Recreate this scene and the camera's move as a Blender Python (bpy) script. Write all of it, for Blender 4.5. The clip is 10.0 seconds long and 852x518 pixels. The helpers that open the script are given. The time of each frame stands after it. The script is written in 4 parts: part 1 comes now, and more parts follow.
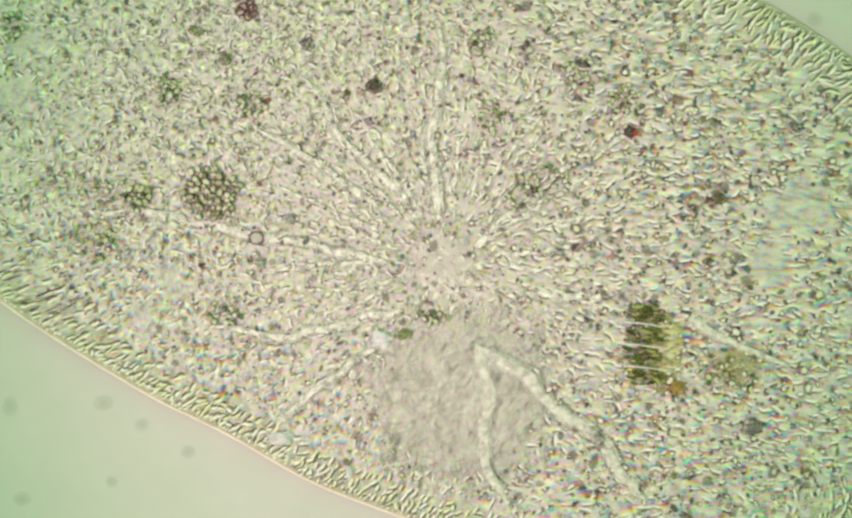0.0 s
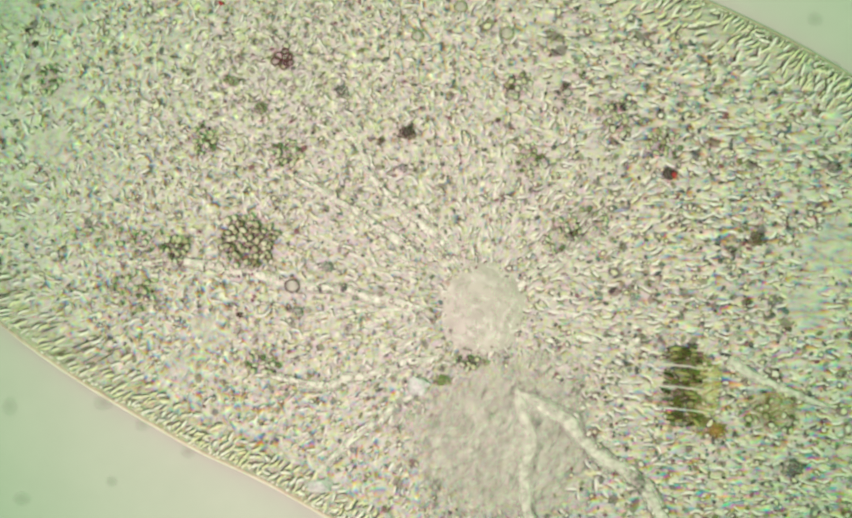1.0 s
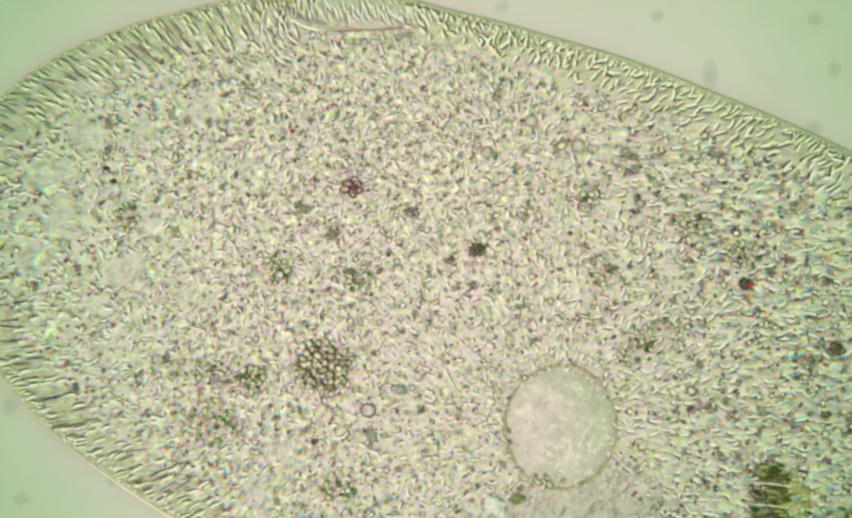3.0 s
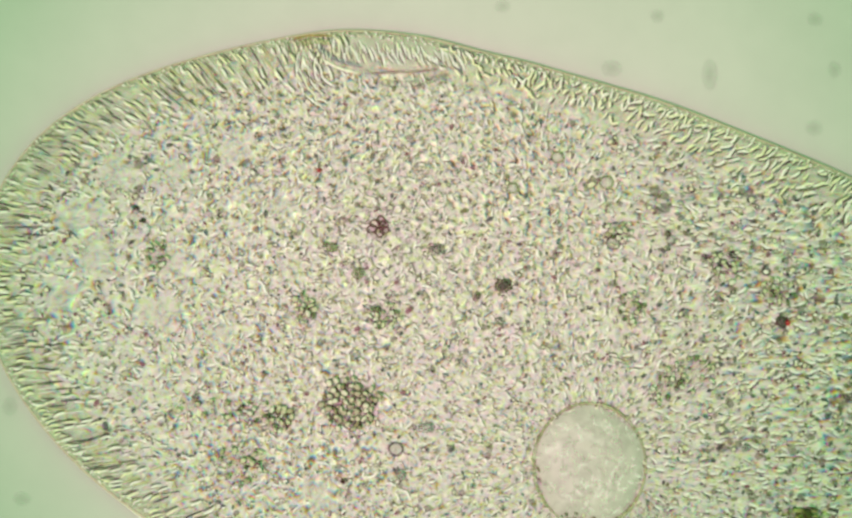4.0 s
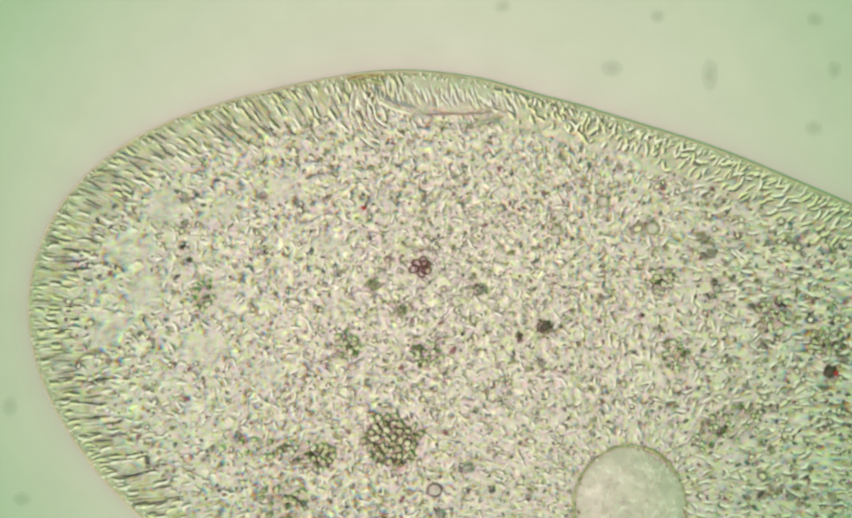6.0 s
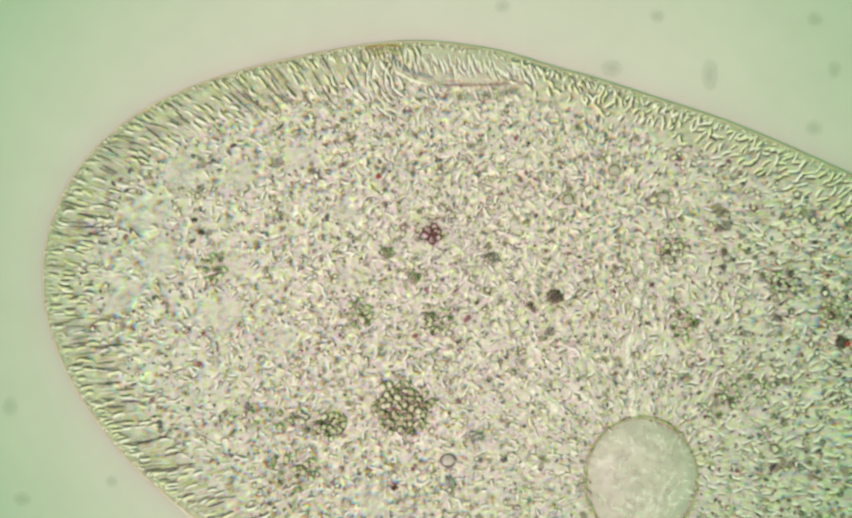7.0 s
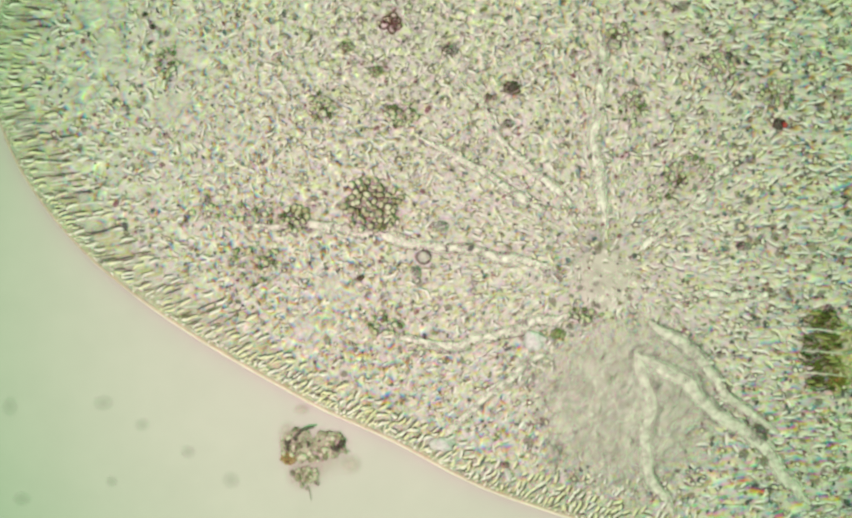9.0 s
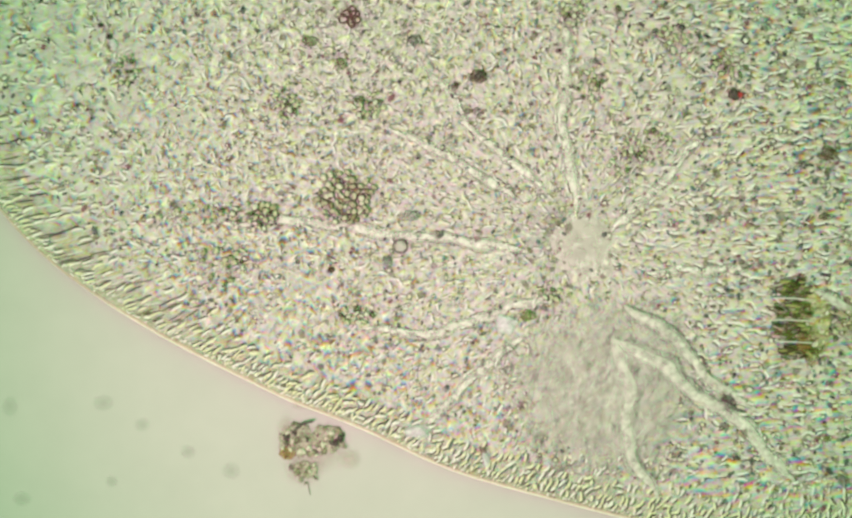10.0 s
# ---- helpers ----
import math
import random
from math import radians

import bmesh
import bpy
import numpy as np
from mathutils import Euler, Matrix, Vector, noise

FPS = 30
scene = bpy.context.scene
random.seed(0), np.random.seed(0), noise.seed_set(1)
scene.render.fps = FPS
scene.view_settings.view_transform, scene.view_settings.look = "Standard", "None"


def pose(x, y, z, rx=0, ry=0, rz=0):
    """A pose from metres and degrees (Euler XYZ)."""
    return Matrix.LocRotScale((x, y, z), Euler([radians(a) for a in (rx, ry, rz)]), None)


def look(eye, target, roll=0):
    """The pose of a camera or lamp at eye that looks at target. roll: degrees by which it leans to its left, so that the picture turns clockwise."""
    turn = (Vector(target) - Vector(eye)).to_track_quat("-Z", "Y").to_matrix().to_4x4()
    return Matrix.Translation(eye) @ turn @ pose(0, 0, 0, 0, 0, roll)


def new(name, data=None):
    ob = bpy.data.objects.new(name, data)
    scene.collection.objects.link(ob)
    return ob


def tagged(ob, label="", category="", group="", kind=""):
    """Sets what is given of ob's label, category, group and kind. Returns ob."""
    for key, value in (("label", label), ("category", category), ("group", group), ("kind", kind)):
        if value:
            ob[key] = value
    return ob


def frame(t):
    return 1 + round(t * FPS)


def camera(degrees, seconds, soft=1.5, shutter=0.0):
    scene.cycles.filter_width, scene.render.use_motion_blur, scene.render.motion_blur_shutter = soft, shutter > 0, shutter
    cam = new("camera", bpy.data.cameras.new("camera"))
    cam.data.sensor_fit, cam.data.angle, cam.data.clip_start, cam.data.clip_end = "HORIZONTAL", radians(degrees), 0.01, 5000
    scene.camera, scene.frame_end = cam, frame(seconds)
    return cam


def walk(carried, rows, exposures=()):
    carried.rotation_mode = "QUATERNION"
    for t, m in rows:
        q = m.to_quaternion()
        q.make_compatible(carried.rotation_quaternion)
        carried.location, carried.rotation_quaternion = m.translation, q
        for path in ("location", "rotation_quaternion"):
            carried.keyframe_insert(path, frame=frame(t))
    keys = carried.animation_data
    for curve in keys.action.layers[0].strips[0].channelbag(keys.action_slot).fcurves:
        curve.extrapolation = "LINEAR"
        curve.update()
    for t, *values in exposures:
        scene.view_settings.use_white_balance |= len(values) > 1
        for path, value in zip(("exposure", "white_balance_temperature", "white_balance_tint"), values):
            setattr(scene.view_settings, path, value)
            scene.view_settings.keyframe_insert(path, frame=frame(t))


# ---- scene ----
# A live ciliate under a microscope, drawn large: one micrometre of it is taken as about 8 mm.
EYE = (0, 0, 2.154)
cam = camera(40.0, 10.0, soft=2.9)
walk(cam, [(0.0, pose(*EYE)), (10.0, pose(*EYE))])

# ---- light: an added pink spot from above, and an added even green fill ----
world = bpy.data.worlds.new("green_fill")
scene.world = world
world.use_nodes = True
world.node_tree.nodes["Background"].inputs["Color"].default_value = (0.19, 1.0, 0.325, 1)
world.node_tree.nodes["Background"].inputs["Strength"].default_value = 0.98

# tinted spot from above stands in for lamp light coming through from below
lamp_data = bpy.data.lights.new("added_pink_spot", "SPOT")
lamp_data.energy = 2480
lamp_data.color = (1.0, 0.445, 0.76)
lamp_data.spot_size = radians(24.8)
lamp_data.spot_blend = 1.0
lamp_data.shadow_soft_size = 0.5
lamp = new("added_pink_spot", lamp_data)
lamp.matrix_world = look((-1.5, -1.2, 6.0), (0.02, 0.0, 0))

SLIDE_Z = -0.026
rng = np.random.default_rng(7)


# ---- materials ----
def nodes_of(name):
    m = bpy.data.materials.new(name)
    m.use_nodes = True
    return m, m.node_tree.nodes, m.node_tree.links, m.node_tree.nodes["Principled BSDF"]


def noise_node(ns, ln, scale, detail=4.0, rough=0.6, stretch=(1, 1, 1), swirl=0.0):
    co = ns.new("ShaderNodeTexCoord")
    mul = ns.new("ShaderNodeVectorMath")
    mul.operation = "MULTIPLY"
    mul.inputs[1].default_value = stretch
    n = ns.new("ShaderNodeTexNoise")
    n.inputs["Scale"].default_value = scale
    n.inputs["Detail"].default_value = detail
    n.inputs["Roughness"].default_value = rough
    n.inputs["Distortion"].default_value = swirl
    ln.new(co.outputs["Object"], mul.inputs[0])
    ln.new(mul.outputs[0], n.inputs["Vector"])
    return n


def ramp_node(ns, stops, constant=False):
    r = ns.new("ShaderNodeValToRGB")
    r.color_ramp.interpolation = "CONSTANT" if constant else "LINEAR"
    els = r.color_ramp.elements
    while len(els) < len(stops):
        els.new(0.5)
    for e, (p, c) in zip(els, stops):
        e.position, e.color = p, (*c, 1)
    return r


def grainy(name, dark, light, scale=60, fine=350, bump=0.25, depth=0.004, rough=0.6, spec=0.25, stretch=(1, 1, 1), alpha=1.0):
    """Two colours mixed by a coarse and a fine noise, with fine relief."""
    m, ns, ln, p = nodes_of(name)
    a, b = noise_node(ns, ln, scale, stretch=stretch), noise_node(ns, ln, fine, 3.0, stretch=stretch)
    mid = ns.new("ShaderNodeMix")
    mid.inputs[0].default_value = 0.45
    ln.new(a.outputs["Fac"], mid.inputs[2])
    ln.new(b.outputs["Fac"], mid.inputs[3])
    r = ramp_node(ns, [(0.36, dark), (0.64, light)])
    ln.new(mid.outputs[0], r.inputs["Fac"])
    ln.new(r.outputs["Color"], p.inputs["Base Color"])
    bp = ns.new("ShaderNodeBump")
    bp.inputs["Strength"].default_value = bump
    bp.inputs["Distance"].default_value = depth
    ln.new(mid.outputs[0], bp.inputs["Height"])
    ln.new(bp.outputs["Normal"], p.inputs["Normal"])
    p.inputs["Roughness"].default_value = rough
    p.inputs["Specular IOR Level"].default_value = spec
    p.inputs["Alpha"].default_value = alpha
    return m


def varied(name, palette, by_object=False, rough=0.5, spec=0.2, fine=500, alpha=1.0):
    """Each piece takes one colour of the palette: (share, colour), with a fine mottle."""
    m, ns, ln, p = nodes_of(name)
    if by_object:
        src = ns.new("ShaderNodeObjectInfo").outputs["Random"]
    else:
        src = ns.new("ShaderNodeNewGeometry").outputs["Random Per Island"]
    total, at, stops = sum(s for s, _ in palette), 0.0, []
    for s, c in palette:
        stops.append((at, c))
        at += s / total
    r = ramp_node(ns, stops, constant=True)
    ln.new(src, r.inputs["Fac"])
    n = noise_node(ns, ln, fine, 2.0)
    tone = ramp_node(ns, [(0.3, (0.72, 0.72, 0.72)), (0.7, (1.0, 1.0, 1.0))])
    ln.new(n.outputs["Fac"], tone.inputs["Fac"])
    mix = ns.new("ShaderNodeMix")
    mix.data_type, mix.blend_type = "RGBA", "MULTIPLY"
    mix.inputs[0].default_value = 1.0
    ln.new(r.outputs["Color"], mix.inputs[6])
    ln.new(tone.outputs["Color"], mix.inputs[7])
    ln.new(mix.outputs[2], p.inputs["Base Color"])
    p.inputs["Roughness"].default_value = rough
    p.inputs["Specular IOR Level"].default_value = spec
    p.inputs["Alpha"].default_value = alpha
    return m


def math_node(ns, ln, op, a, b=None):
    n = ns.new("ShaderNodeMath")
    n.operation = op
    for k, v in enumerate((a, b)):
        if v is None:
            continue
        if isinstance(v, (int, float)):
            n.inputs[k].default_value = v
        else:
            ln.new(v, n.inputs[k])
    return n.outputs[0]


def mix_node(ns, ln, fac, a, b):
    n = ns.new("ShaderNodeMix")
    if isinstance(fac, (int, float)):
        n.inputs[0].default_value = fac
    else:
        ln.new(fac, n.inputs[0])
    ln.new(a, n.inputs[2])
    ln.new(b, n.inputs[3])
    return n.outputs[0]


def tint_node(ns, ln, a, b):
    """Two colours multiplied."""
    n = ns.new("ShaderNodeMix")
    n.data_type, n.blend_type, n.clamp_result = "RGBA", "MULTIPLY", False
    n.inputs[0].default_value = 1.0
    ln.new(a, n.inputs[6])
    ln.new(b, n.inputs[7])
    return n.outputs[2]


def share_node(ns, ln, value, low, high):
    n = ns.new("ShaderNodeMapRange")
    n.interpolation_type = "SMOOTHSTEP"
    n.inputs["From Min"].default_value, n.inputs["From Max"].default_value = low, high
    ln.new(value, n.inputs["Value"])
    return n.outputs["Result"]


def cytoplasm(name):
    """Clear plasm crowded with granules: fine in the middle, streaky behind, in rays round the vacuole."""
    m, ns, ln, p = nodes_of(name)
    co = ns.new("ShaderNodeTexCoord")
    part = ns.new("ShaderNodeSeparateXYZ")
    ln.new(co.outputs["Object"], part.inputs[0])
    x, y = part.outputs[0], part.outputs[1]
    clear = ns.new("ShaderNodeValue")
    clear.outputs[0].default_value = 0.50
    # rays round the vacuole
    dx, dy = math_node(ns, ln, "SUBTRACT", x, 0.321), math_node(ns, ln, "SUBTRACT", y, -0.416)
    r = math_node(ns, ln, "SQRT", math_node(ns, ln, "ADD", math_node(ns, ln, "MULTIPLY", dx, dx), math_node(ns, ln, "MULTIPLY", dy, dy)))
    turn = math_node(ns, ln, "ARCTAN2", dy, dx)
    # the plasm is clear in places, and over the fore end more than elsewhere
    patch = share_node(ns, ln, noise_node(ns, ln, 26, 2.0, swirl=0.6).outputs["Fac"], 0.46, 0.62)
    open_share = math_node(ns, ln, "MULTIPLY", patch, math_node(ns, ln, "ADD", math_node(ns, ln, "MULTIPLY", share_node(ns, ln, x, -0.26, -0.46), 0.25), 0.25))

    gate = share_node(ns, ln, noise_node(ns, ln, 38, 1.0).outputs["Fac"], 0.40, 0.56)

    def crowd(k):
        """The granules' relief, drawn out from the middle of the body by the factor k."""
        fine = noise_node(ns, ln, 80, 1.3, 0.6, stretch=(k, k, 1), swirl=0.7).outputs["Fac"]
        broad = noise_node(ns, ln, 54, 1.4, 0.6, stretch=(0.8 * k, 1.1 * k, 1), swirl=0.7).outputs["Fac"]
        streak = noise_node(ns, ln, 80, 1.5, 0.6, stretch=(0.36 * k, 1.15 * k, 1), swirl=0.35).outputs["Fac"]
        polar = ns.new("ShaderNodeCombineXYZ")
        ln.new(math_node(ns, ln, "MULTIPLY", r, 46.0 * k), polar.inputs[0])
        ln.new(math_node(ns, ln, "MULTIPLY", turn, 27.0), polar.inputs[1])
        ray = ns.new("ShaderNodeTexNoise")
        ray.inputs["Scale"].default_value, ray.inputs["Detail"].default_value, ray.inputs["Roughness"].default_value = 1.0, 1.3, 0.6
        ln.new(polar.outputs[0], ray.inputs["Vector"])
        fore = mix_node(ns, ln, share_node(ns, ln, x, -0.36, -0.62), fine, broad)
        along = mix_node(ns, ln, share_node(ns, ln, x, 0.22, 0.62), fore, streak)
        grain = mix_node(ns, ln, math_node(ns, ln, "MULTIPLY", share_node(ns, ln, r, 0.46, 0.22), 0.55), along, ray.outputs["Fac"])
        grain = mix_node(ns, ln, open_share, grain, clear.outputs[0])
        # thin dark outlines that wind round the granules
        wind = noise_node(ns, ln, 64, 1.0, 0.6, stretch=(k, k, 1), swirl=0.9).outputs["Fac"]
        line = share_node(ns, ln, math_node(ns, ln, "ABSOLUTE", math_node(ns, ln, "SUBTRACT", wind, 0.49)), 0.04, 0.0)
        return math_node(ns, ln, "SUBTRACT", grain, math_node(ns, ln, "MULTIPLY", math_node(ns, ln, "MULTIPLY", line, gate), 0.155))

    # clear plasm, pale granules and dark gaps between them, with the lens's colour fringes painted in
    split = ns.new("ShaderNodeCombineColor")
    for i, k in enumerate((1 + LENS_FRINGE, 1.0, 1 - LENS_FRINGE)):
        grain = crowd(k)
        tone = ramp_node(ns, GRANULE_TONES)
        ln.new(grain, tone.inputs["Fac"])
        one = ns.new("ShaderNodeSeparateColor")
        ln.new(tone.outputs["Color"], one.inputs[0])
        ln.new(one.outputs[i], split.inputs[i])
        if i == 1:
            middle = grain
    wide = ramp_node(ns, [(0.36, (1.015, 0.97, 1.04)), (0.50, (0.985, 1.0, 0.995)), (0.64, (0.965, 1.01, 0.93))])
    ln.new(noise_node(ns, ln, 24, 2.0).outputs["Fac"], wide.inputs["Fac"])
    hue = ramp_node(ns, [(0.36, (1.10, 0.92, 1.02)), (0.50, (1.0, 1.0, 1.0)), (0.64, (0.97, 1.05, 0.68))])
    ln.new(noise_node(ns, ln, 90, 1.0, stretch=(1, 1, 3)).outputs["Fac"], hue.inputs["Fac"])
    # green light of the field's left side, painted into the fore end's colour
    fore_light_tint = ramp_node(ns, [(0.0, (1.0, 1.0, 1.0)), (1.0, (0.94, 1.0, 0.955))])
    ln.new(share_node(ns, ln, x, -0.25, -0.65), fore_light_tint.inputs["Fac"])
    tinted = tint_node(ns, ln, tint_node(ns, ln, split.outputs[0], wide.outputs["Color"]), hue.outputs["Color"])
    ln.new(tint_node(ns, ln, tinted, fore_light_tint.outputs["Color"]), p.inputs["Base Color"])
    bp = ns.new("ShaderNodeBump")
    bp.inputs["Strength"].default_value, bp.inputs["Distance"].default_value = 1.0, 0.008
    ln.new(middle, bp.inputs["Height"])
    ln.new(bp.outputs["Normal"], p.inputs["Normal"])
    p.inputs["Roughness"].default_value, p.inputs["Specular IOR Level"].default_value = 0.55, 0.25
    return m


def fluid(name):
    """Clear fluid under a thin skin that lies in fine wavy folds."""
    m, ns, ln, p = nodes_of(name)
    folds = ns.new("ShaderNodeTexWave")
    folds.wave_type, folds.rings_direction = "RINGS", "Z"
    folds.inputs["Scale"].default_value, folds.inputs["Distortion"].default_value = 11.0, 9.0
    folds.inputs["Detail"].default_value, folds.inputs["Detail Scale"].default_value, folds.inputs["Detail Roughness"].default_value = 2.0, 1.6, 0.6
    co, off = ns.new("ShaderNodeTexCoord"), ns.new("ShaderNodeVectorMath")
    off.inputs[1].default_value = (0.05, 0.03, 0)
    ln.new(co.outputs["Object"], off.inputs[0])
    ln.new(off.outputs[0], folds.inputs["Vector"])
    lines = math_node(ns, ln, "MULTIPLY", folds.outputs["Fac"], share_node(ns, ln, noise_node(ns, ln, 14, 2.0).outputs["Fac"], 0.40, 0.62))
    tone = ramp_node(ns, [(0.0, (0.375, 0.355, 0.295)), (0.45, (0.39, 0.368, 0.31)), (0.8, (0.415, 0.393, 0.334)), (1.0, (0.445, 0.42, 0.36))])
    ln.new(lines, tone.inputs["Fac"])
    grain = ramp_node(ns, [(0.36, (0.86, 0.85, 0.85)), (0.5, (0.97, 0.97, 0.97)), (0.64, (1.06, 1.05, 1.05))])
    ln.new(noise_node(ns, ln, 44, 2.6, 0.62, swirl=0.8).outputs["Fac"], grain.inputs["Fac"])
    ln.new(tint_node(ns, ln, tone.outputs["Color"], grain.outputs["Color"]), p.inputs["Base Color"])
    p.inputs["Roughness"].default_value, p.inputs["Specular IOR Level"].default_value = 0.5, 0.25
    return m


LENS_FRINGE = 0.006
GRANULE_TONES = [(0.28, (0.085, 0.094, 0.062)), (0.36, (0.22, 0.222, 0.175)), (0.42, (0.362, 0.348, 0.31)), (0.50, (0.425, 0.408, 0.37)), (0.58, (0.478, 0.472, 0.40)), (0.66, (0.575, 0.585, 0.455)), (0.76, (0.78, 0.80, 0.60))]

CREAM, WHITE, BEIGE = (0.76, 0.73, 0.60), (0.93, 0.90, 0.80), (0.55, 0.53, 0.43)
OLIVE, INK, TEAL = (0.20, 0.21, 0.09), (0.07, 0.075, 0.07), (0.16, 0.34, 0.31)
PLUM, LIME, GREY = (0.30, 0.15, 0.19), (0.74, 0.72, 0.36), (0.27, 0.275, 0.235)

M_SLIDE = grainy("slide_glass", (0.405, 0.405, 0.347), (0.435, 0.43, 0.372), 2.0, 14, 0.0, 0.001, 0.75, 0.1)
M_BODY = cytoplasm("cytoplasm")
M_RIM = grainy("pellicle", (0.48, 0.385, 0.26), (0.66, 0.56, 0.40), 30, 200, 0.2, 0.002, alpha=0.5)
M_ECTO = grainy("ectoplasm", (0.41, 0.435, 0.305), (0.65, 0.68, 0.475), 60, 160, 0.5, 0.004, alpha=0.19)
M_CORTEX = grainy("cortex", (0.39, 0.395, 0.25), (0.615, 0.615, 0.42), 60, 200, 0.3, 0.003, alpha=0.4)
M_NUCLEUS = grainy("nucleus_plasm", (0.33, 0.31, 0.255), (0.61, 0.575, 0.495), 40, 75, 0.12, 0.004, stretch=(1.0, 0.7, 1.0))
M_VACUOLE = fluid("vacuole_fluid")
M_PALE = grainy("pale_fluid", (0.48, 0.47, 0.39), (0.70, 0.68, 0.58), 40, 120, 0.4, 0.004, alpha=0.42)
M_CANAL_THIN = grainy("thin_canal_fluid", (0.66, 0.64, 0.53), (0.93, 0.90, 0.79), 50, 160, 0.3, 0.003, alpha=0.46)
M_HIGHLIGHT = grainy("skin_highlight", (0.74, 0.70, 0.50), (0.95, 0.91, 0.72), 30, 160, 0.1, 0.002, alpha=0.42)
M_CANAL = grainy("canal_fluid", (0.54, 0.52, 0.43), (0.82, 0.79, 0.67), 40, 130, 0.3, 0.003)
M_RED_FAINT = grainy("faint_red", (0.24, 0.12, 0.11), (0.42, 0.27, 0.25), 60, 200, 0.2, 0.003, alpha=0.5)
M_DIM_EDGE = grainy("canal_shade", (0.20, 0.19, 0.14), (0.40, 0.385, 0.30), 50, 160, 0.3, 0.003, alpha=0.26)
M_GRAIN = varied("grain_tones", [(6, (0.66, 0.63, 0.52)), (5, (0.80, 0.77, 0.62)), (5, (0.52, 0.48, 0.44)), (3, (0.58, 0.50, 0.49)), (2, (0.86, 0.84, 0.60))], alpha=0.72)
M_GRAIN_HIND = varied("hind_grain_tones", [(6, (0.66, 0.64, 0.50)), (6, (0.82, 0.79, 0.60)), (4, (0.48, 0.47, 0.38)), (2, (0.40, 0.47, 0.40)), (1, (0.50, 0.36, 0.26)), (3, (0.78, 0.77, 0.45))], alpha=0.66)
M_CORE = varied("granule_core", [(5, (0.94, 0.92, 0.76)), (4, (0.88, 0.87, 0.56)), (2, (0.72, 0.72, 0.50))], alpha=0.62)
M_COLLAR = varied("granule_collar", [(5, (0.12, 0.105, 0.05)), (4, (0.075, 0.065, 0.05)), (3, (0.18, 0.15, 0.10)), (2, (0.18, 0.07, 0.08))], alpha=0.44)
# bright and dim pairs put bent light's highlight and shade into colour
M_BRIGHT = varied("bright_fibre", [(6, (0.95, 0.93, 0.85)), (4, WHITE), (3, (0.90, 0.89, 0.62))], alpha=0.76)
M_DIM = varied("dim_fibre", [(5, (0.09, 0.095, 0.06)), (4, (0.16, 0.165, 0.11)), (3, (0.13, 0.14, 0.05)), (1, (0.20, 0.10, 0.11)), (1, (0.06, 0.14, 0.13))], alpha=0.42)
M_ROD_LIGHT = varied("rod_light", [(5, (0.94, 0.93, 0.80)), (5, (0.90, 0.90, 0.60)), (3, (0.84, 0.86, 0.50))], alpha=0.82)
M_ROD_SHADE = varied("rod_shade", [(6, (0.06, 0.068, 0.04)), (4, (0.11, 0.12, 0.06)), (3, (0.08, 0.10, 0.03)), (1, (0.05, 0.12, 0.11))], alpha=0.68)
M_SPECK = varied("speck", [(5, INK), (4, (0.05, 0.047, 0.045)), (2, (0.06, 0.13, 0.12)), (3, (0.20, 0.06, 0.085)), (3, (0.15, 0.15, 0.05))], alpha=0.74)
M_GRAIN_ONE = varied("large_grains", [(1, INK), (3, GREY), (3, OLIVE), (6, CREAM), (5, WHITE), (1, PLUM)], by_object=True, alpha=0.25)
M_THREAD = varied("nucleus_thread_layer", [(4, CREAM), (4, WHITE), (4, BEIGE), (4, GREY), (1, OLIVE)], alpha=0.15)
M_FLUID_THREAD = varied("fluid_thread_layer", [(3, CREAM), (3, BEIGE), (2, WHITE)], alpha=0.36)
M_ROD_ONE = varied("rods_single", [(4, GREY), (5, OLIVE), (3, INK), (2, CREAM), (7, WHITE), (4, LIME), (1, TEAL)], by_object=True, alpha=0.52)
M_BEAD = varied("clear_bead", [(4, (0.44, 0.40, 0.26)), (5, (0.58, 0.54, 0.37)), (5, (0.70, 0.655, 0.49)), (2, (0.30, 0.26, 0.13))], by_object=True, rough=0.4, spec=0.3, alpha=0.8)
M_COLLAR_ONE = varied("bead_collar", [(4, (0.20, 0.14, 0.075)), (3, (0.26, 0.195, 0.105)), (2, (0.10, 0.07, 0.05))], by_object=True, alpha=0.22)
M_COLLAR_LOOSE = varied("loose_collar", [(4, (0.16, 0.11, 0.055)), (3, (0.22, 0.17, 0.085)), (2, (0.09, 0.06, 0.045))], by_object=True, alpha=0.17)
M_BEAD_LOOSE = varied("loose_bead", [(3, (0.50, 0.48, 0.26)), (5, (0.80, 0.78, 0.50)), (5, (0.92, 0.90, 0.70)), (2, OLIVE)], by_object=True, rough=0.4, spec=0.3, alpha=0.5)
M_BEDDING = grainy("bead_bedding", (0.16, 0.13, 0.07), (0.38, 0.34, 0.21), 70, 200, 0.4, 0.003, alpha=0.10)
M_BEDDING_THIN = grainy("thin_bedding", (0.10, 0.11, 0.04), (0.30, 0.30, 0.15), 70, 200, 0.4, 0.003, alpha=0.05)
M_GREEN = grainy("green_matter", (0.05, 0.062, 0.010), (0.40, 0.40, 0.13), 85, 220, 1.0, 0.008, stretch=(0.5, 1.2, 1), alpha=0.32)
M_GREEN_FILM = grainy("green_film", (0.34, 0.34, 0.06), (0.56, 0.55, 0.16), 60, 160, 0.4, 0.004, alpha=0.24)
